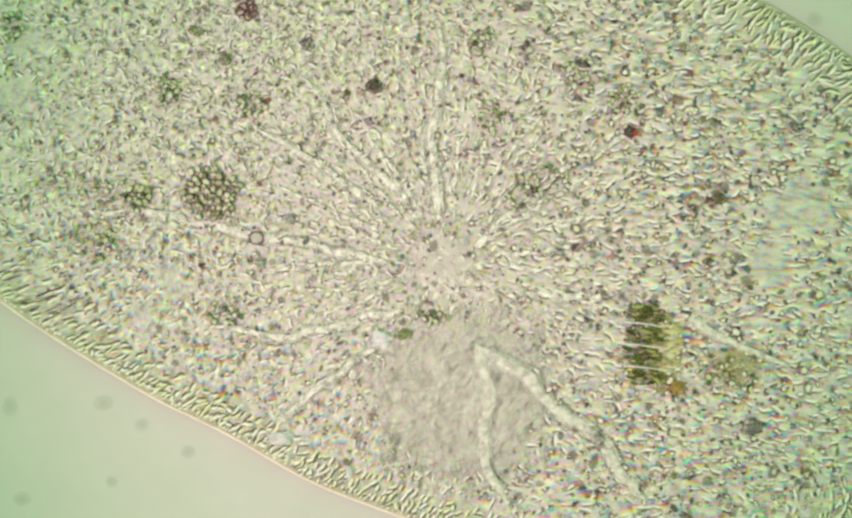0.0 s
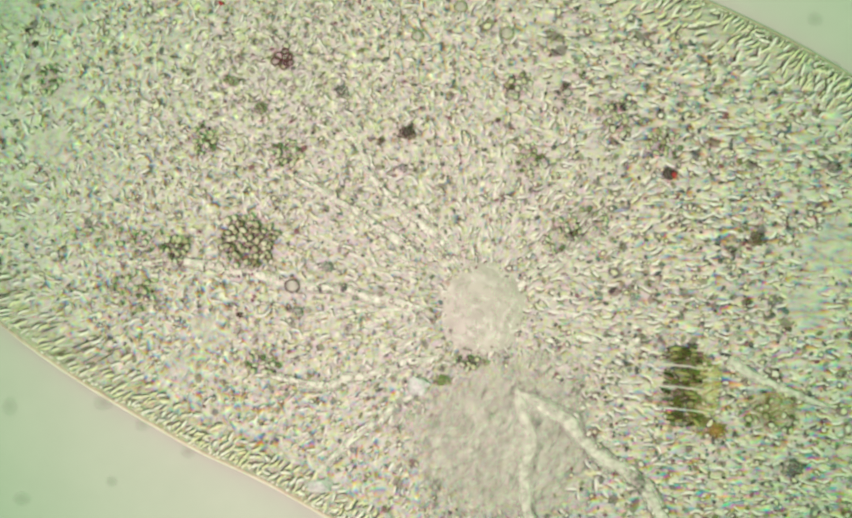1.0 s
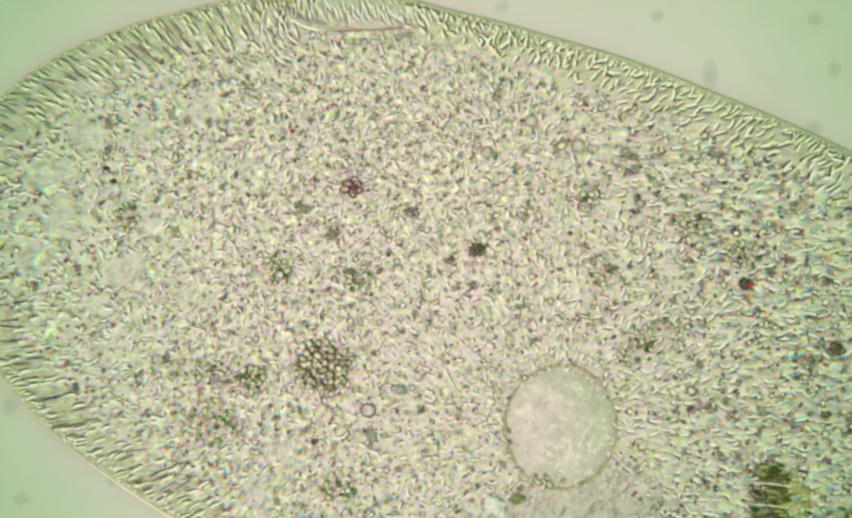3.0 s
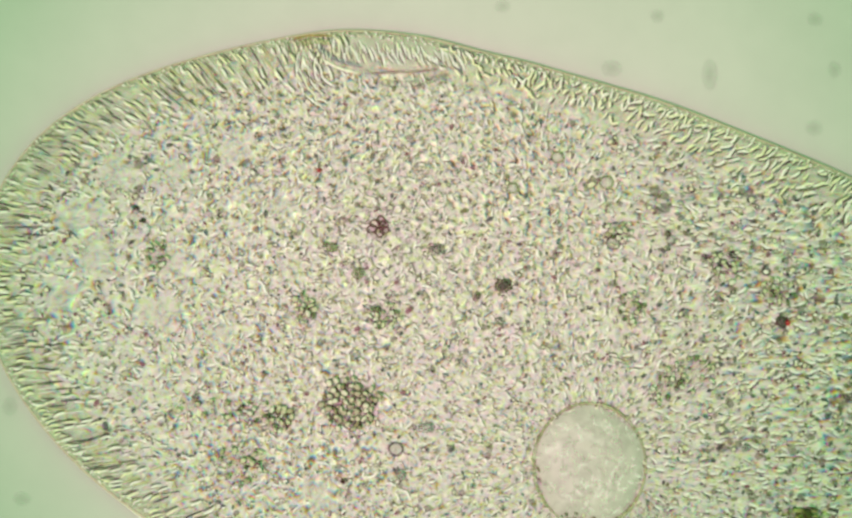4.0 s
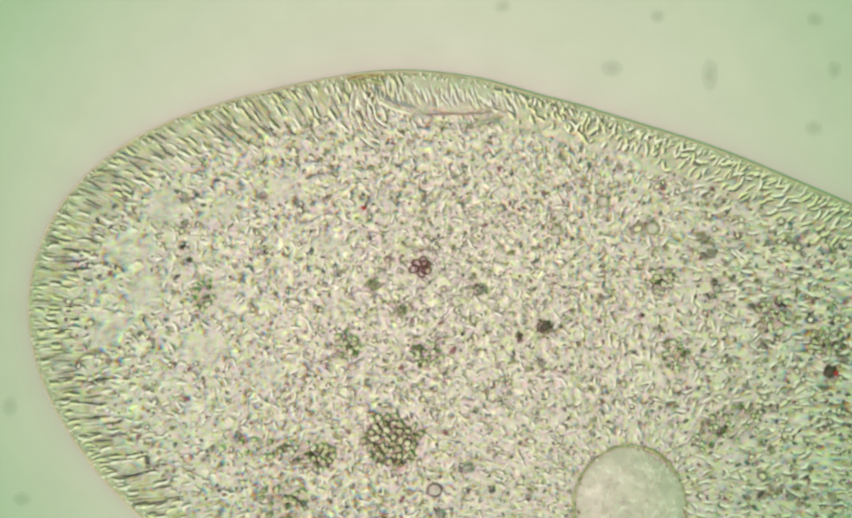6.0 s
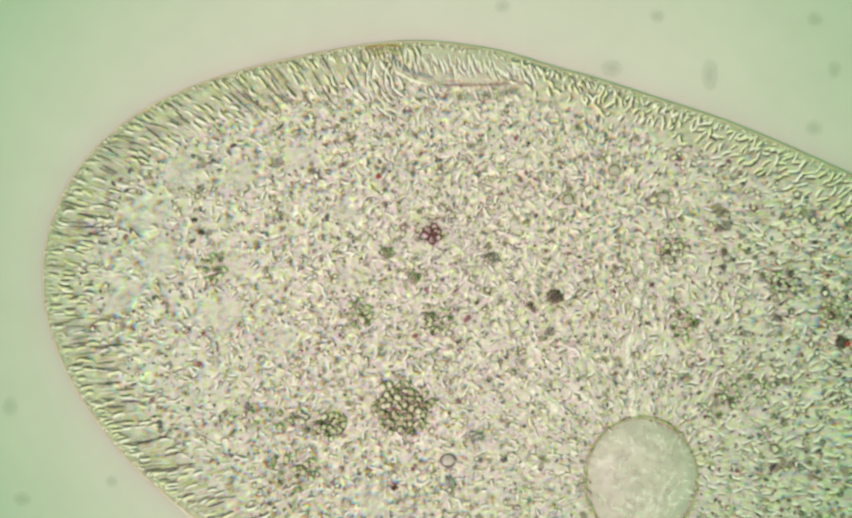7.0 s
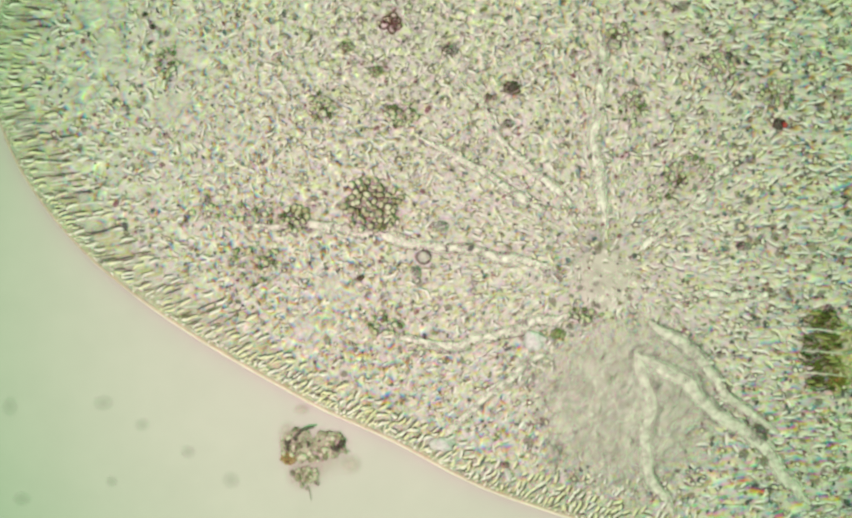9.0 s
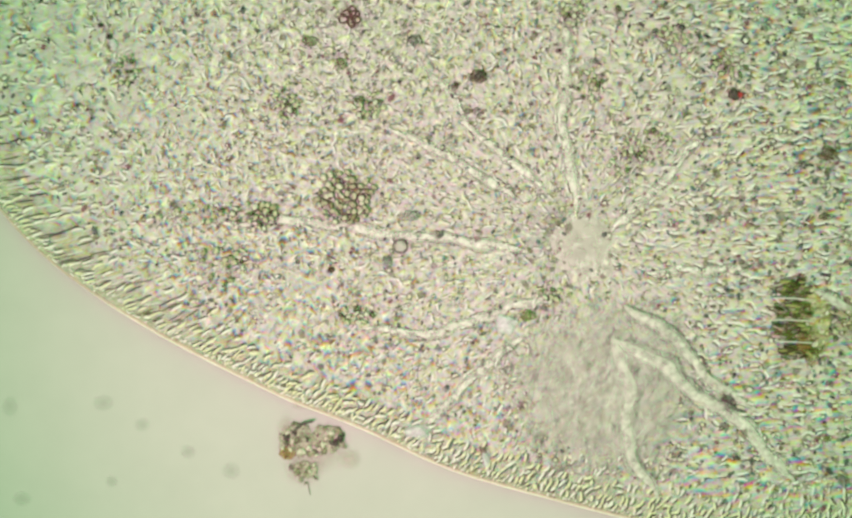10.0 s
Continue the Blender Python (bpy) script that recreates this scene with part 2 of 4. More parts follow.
M_GREEN_GRAIN = varied("green_grains", [(4, (0.05, 0.06, 0.012)), (3, (0.14, 0.16, 0.03)), (3, (0.46, 0.45, 0.16)), (1, (0.10, 0.08, 0.03))], by_object=True, alpha=0.62)
M_GAP = grainy("clear_gap", (0.62, 0.60, 0.50), (0.90, 0.88, 0.76), 40, 120, 0.3, 0.003, alpha=0.45)
M_BROWN = grainy("brown_matter", (0.05, 0.035, 0.02), (0.22, 0.16, 0.09), 60, 200, 0.4, 0.004, alpha=0.4)
M_RED = grainy("red_crystal", (0.022, 0.014, 0.013), (0.21, 0.075, 0.06), 85, 240, 0.4, 0.004, 0.35, 0.3, alpha=0.56)
M_PLUM = grainy("plum_rim", (0.05, 0.02, 0.03), (0.16, 0.07, 0.09), 80, 200, 0.2, 0.003, alpha=0.38)
M_SCARLET = grainy("scarlet_matter", (0.34, 0.025, 0.03), (0.52, 0.08, 0.07), 90, 240, 0.3, 0.003, alpha=0.75)
M_INK = grainy("dark_matter", (0.042, 0.040, 0.040), (0.20, 0.19, 0.155), 70, 200, 0.4, 0.004, alpha=0.28)
M_SLATE = grainy("slate_edge", (0.16, 0.18, 0.20), (0.32, 0.35, 0.37), 70, 200, 0.2, 0.003, alpha=0.32)
M_GREY = grainy("grey_droplet", (0.22, 0.235, 0.20), (0.36, 0.37, 0.31), 70, 200, 0.2, 0.003, alpha=0.4)
M_ORANGE = grainy("orange_matter", (0.22, 0.13, 0.02), (0.50, 0.33, 0.09), 60, 200, 0.3, 0.003, alpha=0.5)
M_OLIVE_BODY = grainy("olive_matter", (0.10, 0.11, 0.04), (0.36, 0.37, 0.20), 70, 200, 0.4, 0.004, alpha=0.5)
M_RIM_OLIVE = grainy("olive_rim", (0.22, 0.22, 0.09), (0.50, 0.49, 0.26), 40, 120, 0.3, 0.004, alpha=0.45)
M_DEBRIS = grainy("debris_matter", (0.05, 0.05, 0.025), (0.56, 0.53, 0.32), 90, 220, 0.8, 0.006, alpha=0.8)
M_LOBE = grainy("olive_lobe", (0.22, 0.22, 0.11), (0.70, 0.68, 0.48), 75, 190, 0.6, 0.004, alpha=0.42)
M_INK_HARD = grainy("black_matter", (0.034, 0.026, 0.024), (0.13, 0.105, 0.08), 70, 200, 0.4, 0.004, alpha=0.8)
M_MOSS = grainy("moss_green_matter", (0.08, 0.13, 0.03), (0.36, 0.42, 0.14), 90, 220, 0.4, 0.004, alpha=0.42)
M_MILK = grainy("milky_matter", (0.60, 0.56, 0.55), (0.95, 0.90, 0.90), 60, 160, 0.3, 0.003, alpha=0.44)
M_CHIP = grainy("clear_chip", (0.55, 0.52, 0.36), (0.86, 0.83, 0.68), 60, 160, 0.3, 0.003, alpha=0.7)


def smudge_material(name):
    """Grey dust that fades out towards its edge."""
    m, ns, ln, p = nodes_of(name)
    p.inputs["Base Color"].default_value = (0.20, 0.24, 0.17, 1)
    p.inputs["Roughness"].default_value = 0.9
    co = ns.new("ShaderNodeTexCoord")
    g = ns.new("ShaderNodeTexGradient")
    g.gradient_type = "SPHERICAL"
    ln.new(co.outputs["Object"], g.inputs["Vector"])
    r = ramp_node(ns, [(0.0, (0, 0, 0)), (0.8, (0.17, 0.17, 0.17))])
    ln.new(g.outputs["Fac"], r.inputs["Fac"])
    ln.new(r.outputs["Color"], p.inputs["Alpha"])
    return m


def faded(m, rx, ry, at=0.9, full=0.45):
    """Lets a flat body thin out towards its edge; rx, ry are its half axes."""
    ns, ln = m.node_tree.nodes, m.node_tree.links
    p = ns["Principled BSDF"]
    co, mul, g = ns.new("ShaderNodeTexCoord"), ns.new("ShaderNodeVectorMath"), ns.new("ShaderNodeTexGradient")
    mul.operation, g.gradient_type = "MULTIPLY", "SPHERICAL"
    mul.inputs[1].default_value = (1 / rx, 1 / ry, 0)
    ln.new(co.outputs["Object"], mul.inputs[0])
    ln.new(mul.outputs[0], g.inputs["Vector"])
    ln.new(math_node(ns, ln, "MULTIPLY", share_node(ns, ln, g.outputs["Fac"], 0.02, full), at), p.inputs["Alpha"])
    return m


def broken(m, low, high, scale=60):
    """A filling that is uneven along its length."""
    ns, ln = m.node_tree.nodes, m.node_tree.links
    n = noise_node(ns, ln, scale, 2.0)
    r = ramp_node(ns, [(0.38, (low, low, low)), (0.62, (high, high, high))])
    ln.new(n.outputs["Fac"], r.inputs["Fac"])
    ln.new(r.outputs["Color"], ns["Principled BSDF"].inputs["Alpha"])
    return m


broken(M_CANAL, 0.34, 0.68)
broken(M_CANAL_THIN, 0.12, 0.64)
broken(M_RIM_OLIVE, 0.25, 0.62, 30)
broken(M_INK, 0.06, 0.46, 95)
broken(M_GREY, 0.08, 0.5, 95)
broken(M_OLIVE_BODY, 0.12, 0.6, 95)
broken(M_DIM_EDGE, 0.04, 0.24)
M_HAZE = broken(grainy("canal_haze", (0.56, 0.54, 0.45), (0.80, 0.77, 0.66), 50, 150, 0.0), 0.12, 0.38)
faded(M_NUCLEUS, 0.215, 0.195, 0.56, 0.6)
M_CLEAR = faded(grainy("clear_plasm", (0.44, 0.41, 0.385), (0.74, 0.70, 0.63), 2.6, 7, 0.0), 1, 1, 0.30, 0.9)
M_FILM = faded(grainy("thin_film", (0.36, 0.31, 0.24), (0.56, 0.50, 0.42), 2.4, 8, 0.0), 1, 1, 0.5, 0.9)
M_MIST = faded(grainy("olive_mist", (0.20, 0.20, 0.04), (0.46, 0.45, 0.14), 3.0, 9, 0.0), 1, 1, 0.42, 0.9)
M_SMUDGE = smudge_material("dust")


# ---- mesh helpers ----
def cx(x, y, z=0.0):
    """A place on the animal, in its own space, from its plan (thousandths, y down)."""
    return Vector(((x - 784) / 1000, (477 - y) / 1000, z))


def slide_at(x, y, z=0.0):
    """A place on the slide, seen through the lens at (x, y) of the field."""
    k = (EYE[2] - SLIDE_Z) / EYE[2] / 1000
    return Vector(((x - 784) * k, (477 - y) * k, SLIDE_Z + z))


def mesh_of(name, verts, faces, material, smooth=True):
    me = bpy.data.meshes.new(name)
    me.from_pydata([tuple(map(float, v)) for v in verts], [], [tuple(map(int, f)) for f in faces])
    me.polygons.foreach_set("use_smooth", [smooth] * len(me.polygons))
    me.materials.append(material)
    me.update()
    return me


def child(name, me, parent, label="", place=None):
    ob = new(name, me)
    ob.parent = parent
    if place is not None:
        ob.matrix_basis = place
    if label:
        tagged(ob, label)
    return ob


def ball(level):
    bm = bmesh.new()
    bmesh.ops.create_icosphere(bm, subdivisions=level, radius=1.0)
    v = np.array([x.co[:] for x in bm.verts])
    f = np.array([[q.index for q in x.verts] for x in bm.faces])
    bm.free()
    return v, f


def cap_of(base):
    """The upper half of a ball."""
    v, f = base
    f = f[(v[f][:, :, 2] > -0.35).all(1)]
    used, inv = np.unique(f, return_inverse=True)
    return v[used], inv.reshape(f.shape)


def squiggle(bend, n=7, m=5):
    """A short bent rod, open below: half length 1, half width 1."""
    v, f = [], []
    for i in range(n):
        x = -1 + 2 * i / (n - 1)
        w = max(0.12, (1 - abs(x) ** 3.0))
        for k in range(m):
            a = math.pi * k / (m - 1)
            v.append((x, bend * (x * x - 0.4) + 0.35 * bend * x ** 3 + w * math.cos(a), w * math.sin(a)))
    for i in range(n - 1):
        for k in range(m - 1):
            o = i * m + k
            f += [(o, o + m, o + m + 1), (o, o + m + 1, o + 1)]
    return np.array(v), np.array(f)


BALL1, BALL2, BALL3, BALL4 = ball(1), ball(2), ball(3), ball(4)
CAP1 = cap_of(BALL1)
BENT = [squiggle(b) for b in (-2.6, -1.3, 0.3, 1.5, 2.8)]


def bent_swarm(places, sizes, angles, bends=BENT):
    """Bent rods of several curvatures, all in one mesh."""
    vs, fs, at = [], [], 0
    kind = rng.integers(0, len(bends), len(places))
    for k, base in enumerate(bends):
        pick = kind == k
        if pick.any():
            v, f = swarm(places[pick], sizes[pick], angles[pick], base)
            vs.append(v)
            fs.append(f + at)
            at += len(v)
    return np.concatenate(vs), np.concatenate(fs)


def swarm(places, sizes, angles, base=BALL1, rough=0.0):
    """Many small ellipsoids in one go: centres, half axes and headings."""
    v, f = base
    n = len(places)
    pts = v[None] * np.asarray(sizes)[:, None, :]
    if rough:
        pts = pts * (1 + rough * rng.standard_normal((n, len(v), 1)))
    c, s = np.cos(angles)[:, None], np.sin(angles)[:, None]
    x = pts[..., 0] * c - pts[..., 1] * s
    y = pts[..., 0] * s + pts[..., 1] * c
    out = np.stack([x, y, pts[..., 2]], -1) + np.asarray(places)[:, None, :]
    return out.reshape(-1, 3), (f[None] + (np.arange(n) * len(v))[:, None, None]).reshape(-1, 3)


def lump(name, material, rx, ry, rz, knobs=0.18, freq=2.2, seed=0, base=BALL3):
    """An uneven rounded body."""
    v, f = base
    out = []
    for p in v:
        q = Vector(p)
        k = 1 + knobs * noise.noise(q * freq + Vector((seed * 3.1, seed * 1.7, seed)))
        out.append((q.x * rx * k, q.y * ry * k, q.z * rz * k))
    return mesh_of(name, out, f, material)


def tube(name, material, path, radius, flat=0.6, steps=10, sides=8, wobble=0.15, taper=0.35, seed=0):
    """A tapered, slightly knotty tube along a smooth line through the points of the path."""
    pts = [Vector(p) for p in path]
    ext = [pts[0] * 2 - pts[1]] + pts + [pts[-1] * 2 - pts[-2]]
    line = []
    for i in range(len(pts) - 1):
        a, b, c, d = ext[i:i + 4]
        for k in range(steps):
            t = k / steps
            line.append(0.5 * (2 * b + (c - a) * t + (2 * a - 5 * b + 4 * c - d) * t * t + (3 * b - a - 3 * c + d) * t ** 3))
    line.append(pts[-1])
    verts, faces, n = [], [], len(line)
    for i, p in enumerate(line):
        t = (line[min(i + 1, n - 1)] - line[max(i - 1, 0)]).normalized()
        side = Vector((-t.y, t.x, 0)).normalized()
        s = i / (n - 1)
        r = radius * (1 - taper * s) * (1 + wobble * noise.noise(Vector((i * 0.7, seed * 5.3, 0))))
        r *= min(1.0, 0.25 + 6 * s, 0.25 + 6 * (1 - s))
        p = p + side * radius * wobble * 2.2 * noise.noise(Vector((i * 0.22, seed * 2.9, 7)))
        for k in range(sides):
            a = 2 * math.pi * k / sides
            verts.append(p + side * r * math.cos(a) + Vector((0, 0, r * flat * math.sin(a))))
        if i:
            o = (i - 1) * sides
            faces += [(o + k, o + (k + 1) % sides, o + sides + (k + 1) % sides, o + sides + k) for k in range(sides)]
    faces += [tuple(range(sides))[::-1], tuple(range((n - 1) * sides, n * sides))]
    return mesh_of(name, verts, faces, material)


def ring(name, material, rx, ry, thick, n=24, m=6):
    verts, faces = [], []
    for i in range(n):
        a = 2 * math.pi * i / n
        w = thick * (1 + 0.25 * math.sin(3 * a + rx * 900))
        for k in range(m):
            b = 2 * math.pi * k / m
            verts.append(((rx + w * math.cos(b)) * math.cos(a), (ry + w * math.cos(b)) * math.sin(a), w * math.sin(b)))
            faces.append((i * m + k, ((i + 1) % n) * m + k, ((i + 1) % n) * m + (k + 1) % m, i * m + (k + 1) % m))
    return mesh_of(name, verts, faces, material)


def dome(name, material, rx, ry, height, power=3.0, n=56, rings=14, wave=0.015):
    """A flat-topped cap, open below."""
    verts, faces = [(0, 0, height)], []
    for j in range(1, rings + 1):
        s = (j / rings) ** 0.6
        for i in range(n):
            a = 2 * math.pi * i / n
            k = 1 + wave * math.sin(3 * a + 1) + wave * math.sin(5 * a)
            verts.append((rx * s * k * math.cos(a), ry * s * k * math.sin(a), height * (1 - s ** power)))
    faces += [(0, 1 + i, 1 + (i + 1) % n) for i in range(n)]
    for j in range(rings - 1):
        o, q = 1 + j * n, 1 + (j + 1) * n
        faces += [(o + i, q + i, q + (i + 1) % n, o + (i + 1) % n) for i in range(n)]
    return mesh_of(name, verts, faces, material)


# ---- the slide ----
def build_slide():
    n, half = 24, 4.0
    verts, faces = [], []
    for j in range(n + 1):
        for i in range(n + 1):
            verts.append((-half + 2 * half * i / n, -half + 2 * half * j / n, SLIDE_Z))
    top = len(verts)
    verts += [(x, y, z - 0.4) for x, y, z in verts]
    for j in range(n):
        for i in range(n):
            a = j * (n + 1) + i
            faces.append((a, a + 1, a + n + 2, a + n + 1))
            faces.append((top + a, top + a + n + 1, top + a + n + 2, top + a + 1))
    for i in range(n):
        for a, b in ((i, i + 1), (n * (n + 1) + i + 1, n * (n + 1) + i), ((i + 1) * (n + 1), i * (n + 1)), (i * (n + 1) + n, (i + 1) * (n + 1) + n)):
            faces.append((a, top + a, top + b, b))
    ob = new("ground", mesh_of("ground", verts, faces, M_SLIDE, smooth=False))
    return tagged(ob, "pale green-grey glass microscope slide under a film of water", "slide", kind="structure")


build_slide()

# ---- the animal: outline as a closed smooth curve round a centre ----
CENTRE = (1010, 770)
WAVES = (786.9, 61.5, 14.2, 192.3, -173.3, 6.6, -2.6, 14.2, -42.4, 1.2, 4.7, 1.2, -10.8, 4.7, 4.3, -0.9, -3.0)


def reach(a):
    """How far the edge lies from the centre in the direction a."""
    r = WAVES[0]
    for k in range(1, 9):
        r = r + WAVES[2 * k - 1] * np.cos(k * a) + WAVES[2 * k] * np.sin(k * a)
    # the lower flank: a slight hollow between two slight swellings
    # and along the upper side a fuller brow, a nick at the mouth and a leaner back
    for at, wide, rise in ((188, 7, 5), (212, 11, -9), (252, 16, 10), (147, 11, 10), (117, 6, 4), (97, 6, -5), (50, 14, -6)):
        turn = (a - radians(at) + math.pi) % (2 * math.pi) - math.pi
        r = r + rise * np.exp(-(turn / radians(wide)) ** 2)
    return r


def edge_plan(a):
    r = reach(a)
    return CENTRE[0] + r * np.cos(a), CENTRE[1] - r * np.sin(a)


def depth_in(x, y):
    """About how far inside the edge a place of the plan lies."""
    dx, dy = x - CENTRE[0], CENTRE[1] - y
    a = np.arctan2(dy, dx)
    e = 1e-3
    r = reach(a)
    slope = (reach(a + e) - reach(a - e)) / (2 * e) / r
    return (r - np.hypot(dx, dy)) / np.sqrt(1 + slope ** 2)


def heading_in(a):
    """The inward normal at the edge, as an angle in the animal's space."""
    e = 1e-3
    x0, y0 = edge_plan(a - e)
    x1, y1 = edge_plan(a + e)
    return np.arctan2(-(y1 - y0), x1 - x0) + math.pi / 2


def slope_z(x, y):
    """How far the back of the body has dropped towards its edge."""
    dx, dy = x - CENTRE[0], CENTRE[1] - y
    f = np.hypot(dx, dy) / reach(np.arctan2(dy, dx))
    return -0.006 * np.clip((f - 0.93) / 0.07, 0, 1) ** 2


ciliate = new("ciliate")
tagged(ciliate, "large pale grainy slipper-shaped ciliate swimming over a slide", "microbe")


def build_body():
    n = 300
    fs = [0.0, 0.15, 0.3, 0.45, 0.6, 0.7, 0.78, 0.84, 0.89, 0.93, 0.96, 0.98, 0.992, 1.0]
    low = [(0.999, -0.012), (0.997, -0.018), (0.99, -0.022), (0.975, SLIDE_Z + 0.002)]
    ang = np.linspace(0, 2 * math.pi, n, endpoint=False)
    ex, ey = edge_plan(ang)
    verts, faces = [], []
    levels = [(f, None) for f in fs[1:]] + low
    verts.append(cx(*CENTRE, 0))
    for f, z in levels:
        for i in range(n):
            x, y = CENTRE[0] + (ex[i] - CENTRE[0]) * f, CENTRE[1] + (ey[i] - CENTRE[1]) * f
            if z is None:
                h = 0.0025 * noise.noise(Vector((x / 60, y / 60, 0)))
                zz = h * min(1, (1 - f) * 12) + float(slope_z(x, y))
            else:
                zz = z
            verts.append(cx(x, y, zz))
    faces += [(0, 1 + i, 1 + (i + 1) % n) for i in range(n)]
    for j in range(len(levels) - 1):
        o, q = 1 + j * n, 1 + (j + 1) * n
        faces += [(o + i, q + i, q + (i + 1) % n, o + (i + 1) % n) for i in range(n)]
    o = 1 + (len(levels) - 1) * n
    faces.append(tuple(o + i for i in range(n))[::-1])
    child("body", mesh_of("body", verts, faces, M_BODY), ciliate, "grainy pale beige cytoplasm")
    # the thin skin shows as a fine yellowish line all round
    verts, faces, m = [], [], 6
    w = 0.0030
    for i in range(n):
        h = heading_in(ang[i])
        d = Vector((math.cos(h), math.sin(h), 0))
        for k in range(m):
            b = 2 * math.pi * k / m
            verts.append(cx(ex[i], ey[i], -0.006) + d * (w * math.cos(b)) + Vector((0, 0, w * math.sin(b))))
            faces.append((i * m + k, ((i + 1) % n) * m + k, ((i + 1) % n) * m + (k + 1) % m, i * m + (k + 1) % m))
    child("pellicle", mesh_of("pellicle", verts, faces, M_RIM), ciliate, "thin yellowish outer skin")
    # a clear olive margin lies between the skin and the rods
    verts, faces = [], []
    for i in range(n):
        h = heading_in(ang[i])
        d = Vector((math.cos(h), math.sin(h), 0))
        wide = 0.009 + 0.004 * noise.noise(Vector((ex[i] / 40, ey[i] / 40, 9)))
        for k, (at, up) in enumerate(((0.001, -0.0045), (0.006, 0.0), (wide, 0.0005), (wide + 0.005, -0.004))):
            verts.append(cx(ex[i], ey[i], 0.0) + d * at + Vector((0, 0, up)))
            if k:
                o, q = i * 4 + k, ((i + 1) % n) * 4 + k
                faces.append((o - 1, q - 1, q, o))
    child("cortex", mesh_of("cortex", verts, faces, M_CORTEX), ciliate, "clear olive margin inside the skin")
    # two uneven sheets of clear ectoplasm bed the rods
    for sheet, reach_in in enumerate((0.050, 0.074)):
        verts, faces = [], []
        for i in range(n):
            h = heading_in(ang[i])
            d = Vector((math.cos(h), math.sin(h), 0))
            wide = reach_in * (1 + 0.35 * noise.noise(Vector((ex[i] / 35, ey[i] / 35, sheet))) + 0.25 * noise.noise(Vector((ex[i] / 12, ey[i] / 12, sheet + 5))))
            wide *= 0.75 if ey[i] > 900 else 1.0
            for k, (at, up) in enumerate(((0.004, -0.004), (0.012, 0.0010), (wide, 0.0008 + 0.0004 * sheet), (wide + 0.004, -0.004))):
                verts.append(cx(ex[i], ey[i], 0.0) + d * at + Vector((0, 0, up)))
                if k:
                    o, q = i * 4 + k, ((i + 1) % n) * 4 + k
                    faces.append((o - 1, q - 1, q, o))
        child("ectoplasm", mesh_of("ectoplasm", verts, faces, M_ECTO), ciliate, "thin sheet of clear yellowish ectoplasm")
    # highlight on the lower flank's skin, painted as a bright cream strip
    lit_steps = [i for i in range(0, n, 6) if ey[i] > 860 and ex[i] < 1750]
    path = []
    for i in lit_steps:
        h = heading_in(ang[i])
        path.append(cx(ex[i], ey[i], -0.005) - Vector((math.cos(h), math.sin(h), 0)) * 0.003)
    child("skin_highlight", tube("skin_highlight", M_HIGHLIGHT, path, 0.0024, 0.5, 4, 6, 0.12, 0.0, 90), ciliate, "bright highlight painted along the lower skin")


build_body()

# smooth fields where few grains lie: (x, y, rx, ry)
NUCLEUS = (1140, 1140, 200, 180)
GROOVE = (757, 137, 115, 42)
PALE = [(367, 334, 34, 30), (186, 408, 52, 46), (346, 499, 38, 36), (214, 492, 50, 46), (328, 590, 45, 38), (250, 330, 40, 34),
        (560, 520, 30, 26), (1711, 905, 52, 48), (1763, 794, 90, 60), (440, 640, 36, 30), (610, 930, 46, 36), (560, 400, 34, 28),
        (470, 300, 44, 32), (140, 560, 36, 40), (560, 1000, 50, 34)]


def clear_of(x, y, fields, grow=1.0):
    keep = np.ones(len(x), bool)
    for fx, fy, rx, ry in fields:
        keep &= ((x - fx) / (rx * grow)) ** 2 + ((y - fy) / (ry * grow)) ** 2 > 1
    return keep


def plan_points(step, x0=-20, x1=2150, y0=60, y1=1500):
    gx, gy = np.meshgrid(np.arange(x0, x1, step), np.arange(y0, y1, step))
    x = gx.ravel() + rng.uniform(-0.55, 0.55, gx.size) * step
    y = gy.ravel() + rng.uniform(-0.55, 0.55, gx.size) * step
    return x, y


def coarse(x):
    """The middle of the body is finely grained, its fore and hind ends are coarser."""
    return 1.0 + 0.32 * np.clip((380 - x) / 260, 0, 1) + 0.34 * np.clip((x - 1050) / 400, 0, 1)


def patchy(x, y, scale, low, seed=0):
    """A share between low and 1 that drifts over the plan, so that the cover is uneven."""
    q = np.array([noise.noise(Vector((a / scale, b / scale, seed))) for a, b in zip(x, y)])
    return rng.random(len(x)) < np.clip(0.75 + 1.1 * q, low, 1)


def drifts(x, y, scale, low, high, seed=0):
    """A share that is small in most places and large in some."""
    q = np.array([noise.noise(Vector((a / scale, b / scale, seed))) + 0.5 * noise.noise(Vector((a * 2.6 / scale, b * 2.6 / scale, seed))) for a, b in zip(x, y)])
    return rng.random(len(x)) < np.clip(low + (q + 0.05) * 1.3, low, high)


def to_space(x, y, z):
    return np.stack([(x - 784) / 1000, (477 - y) / 1000, z], -1)


def thinned(x, y, fields, share):
    """Keeps all outside the fields, and inside them only a share that grows towards their edge."""
    keep = np.ones(len(x), bool)
    for fx, fy, rx, ry in fields:
        q = np.sqrt(((x - fx) / rx) ** 2 + ((y - fy) / ry) ** 2)
        keep &= rng.random(len(x)) < np.clip(share + (q - 0.7) / 0.42, 0, 1)
    return keep


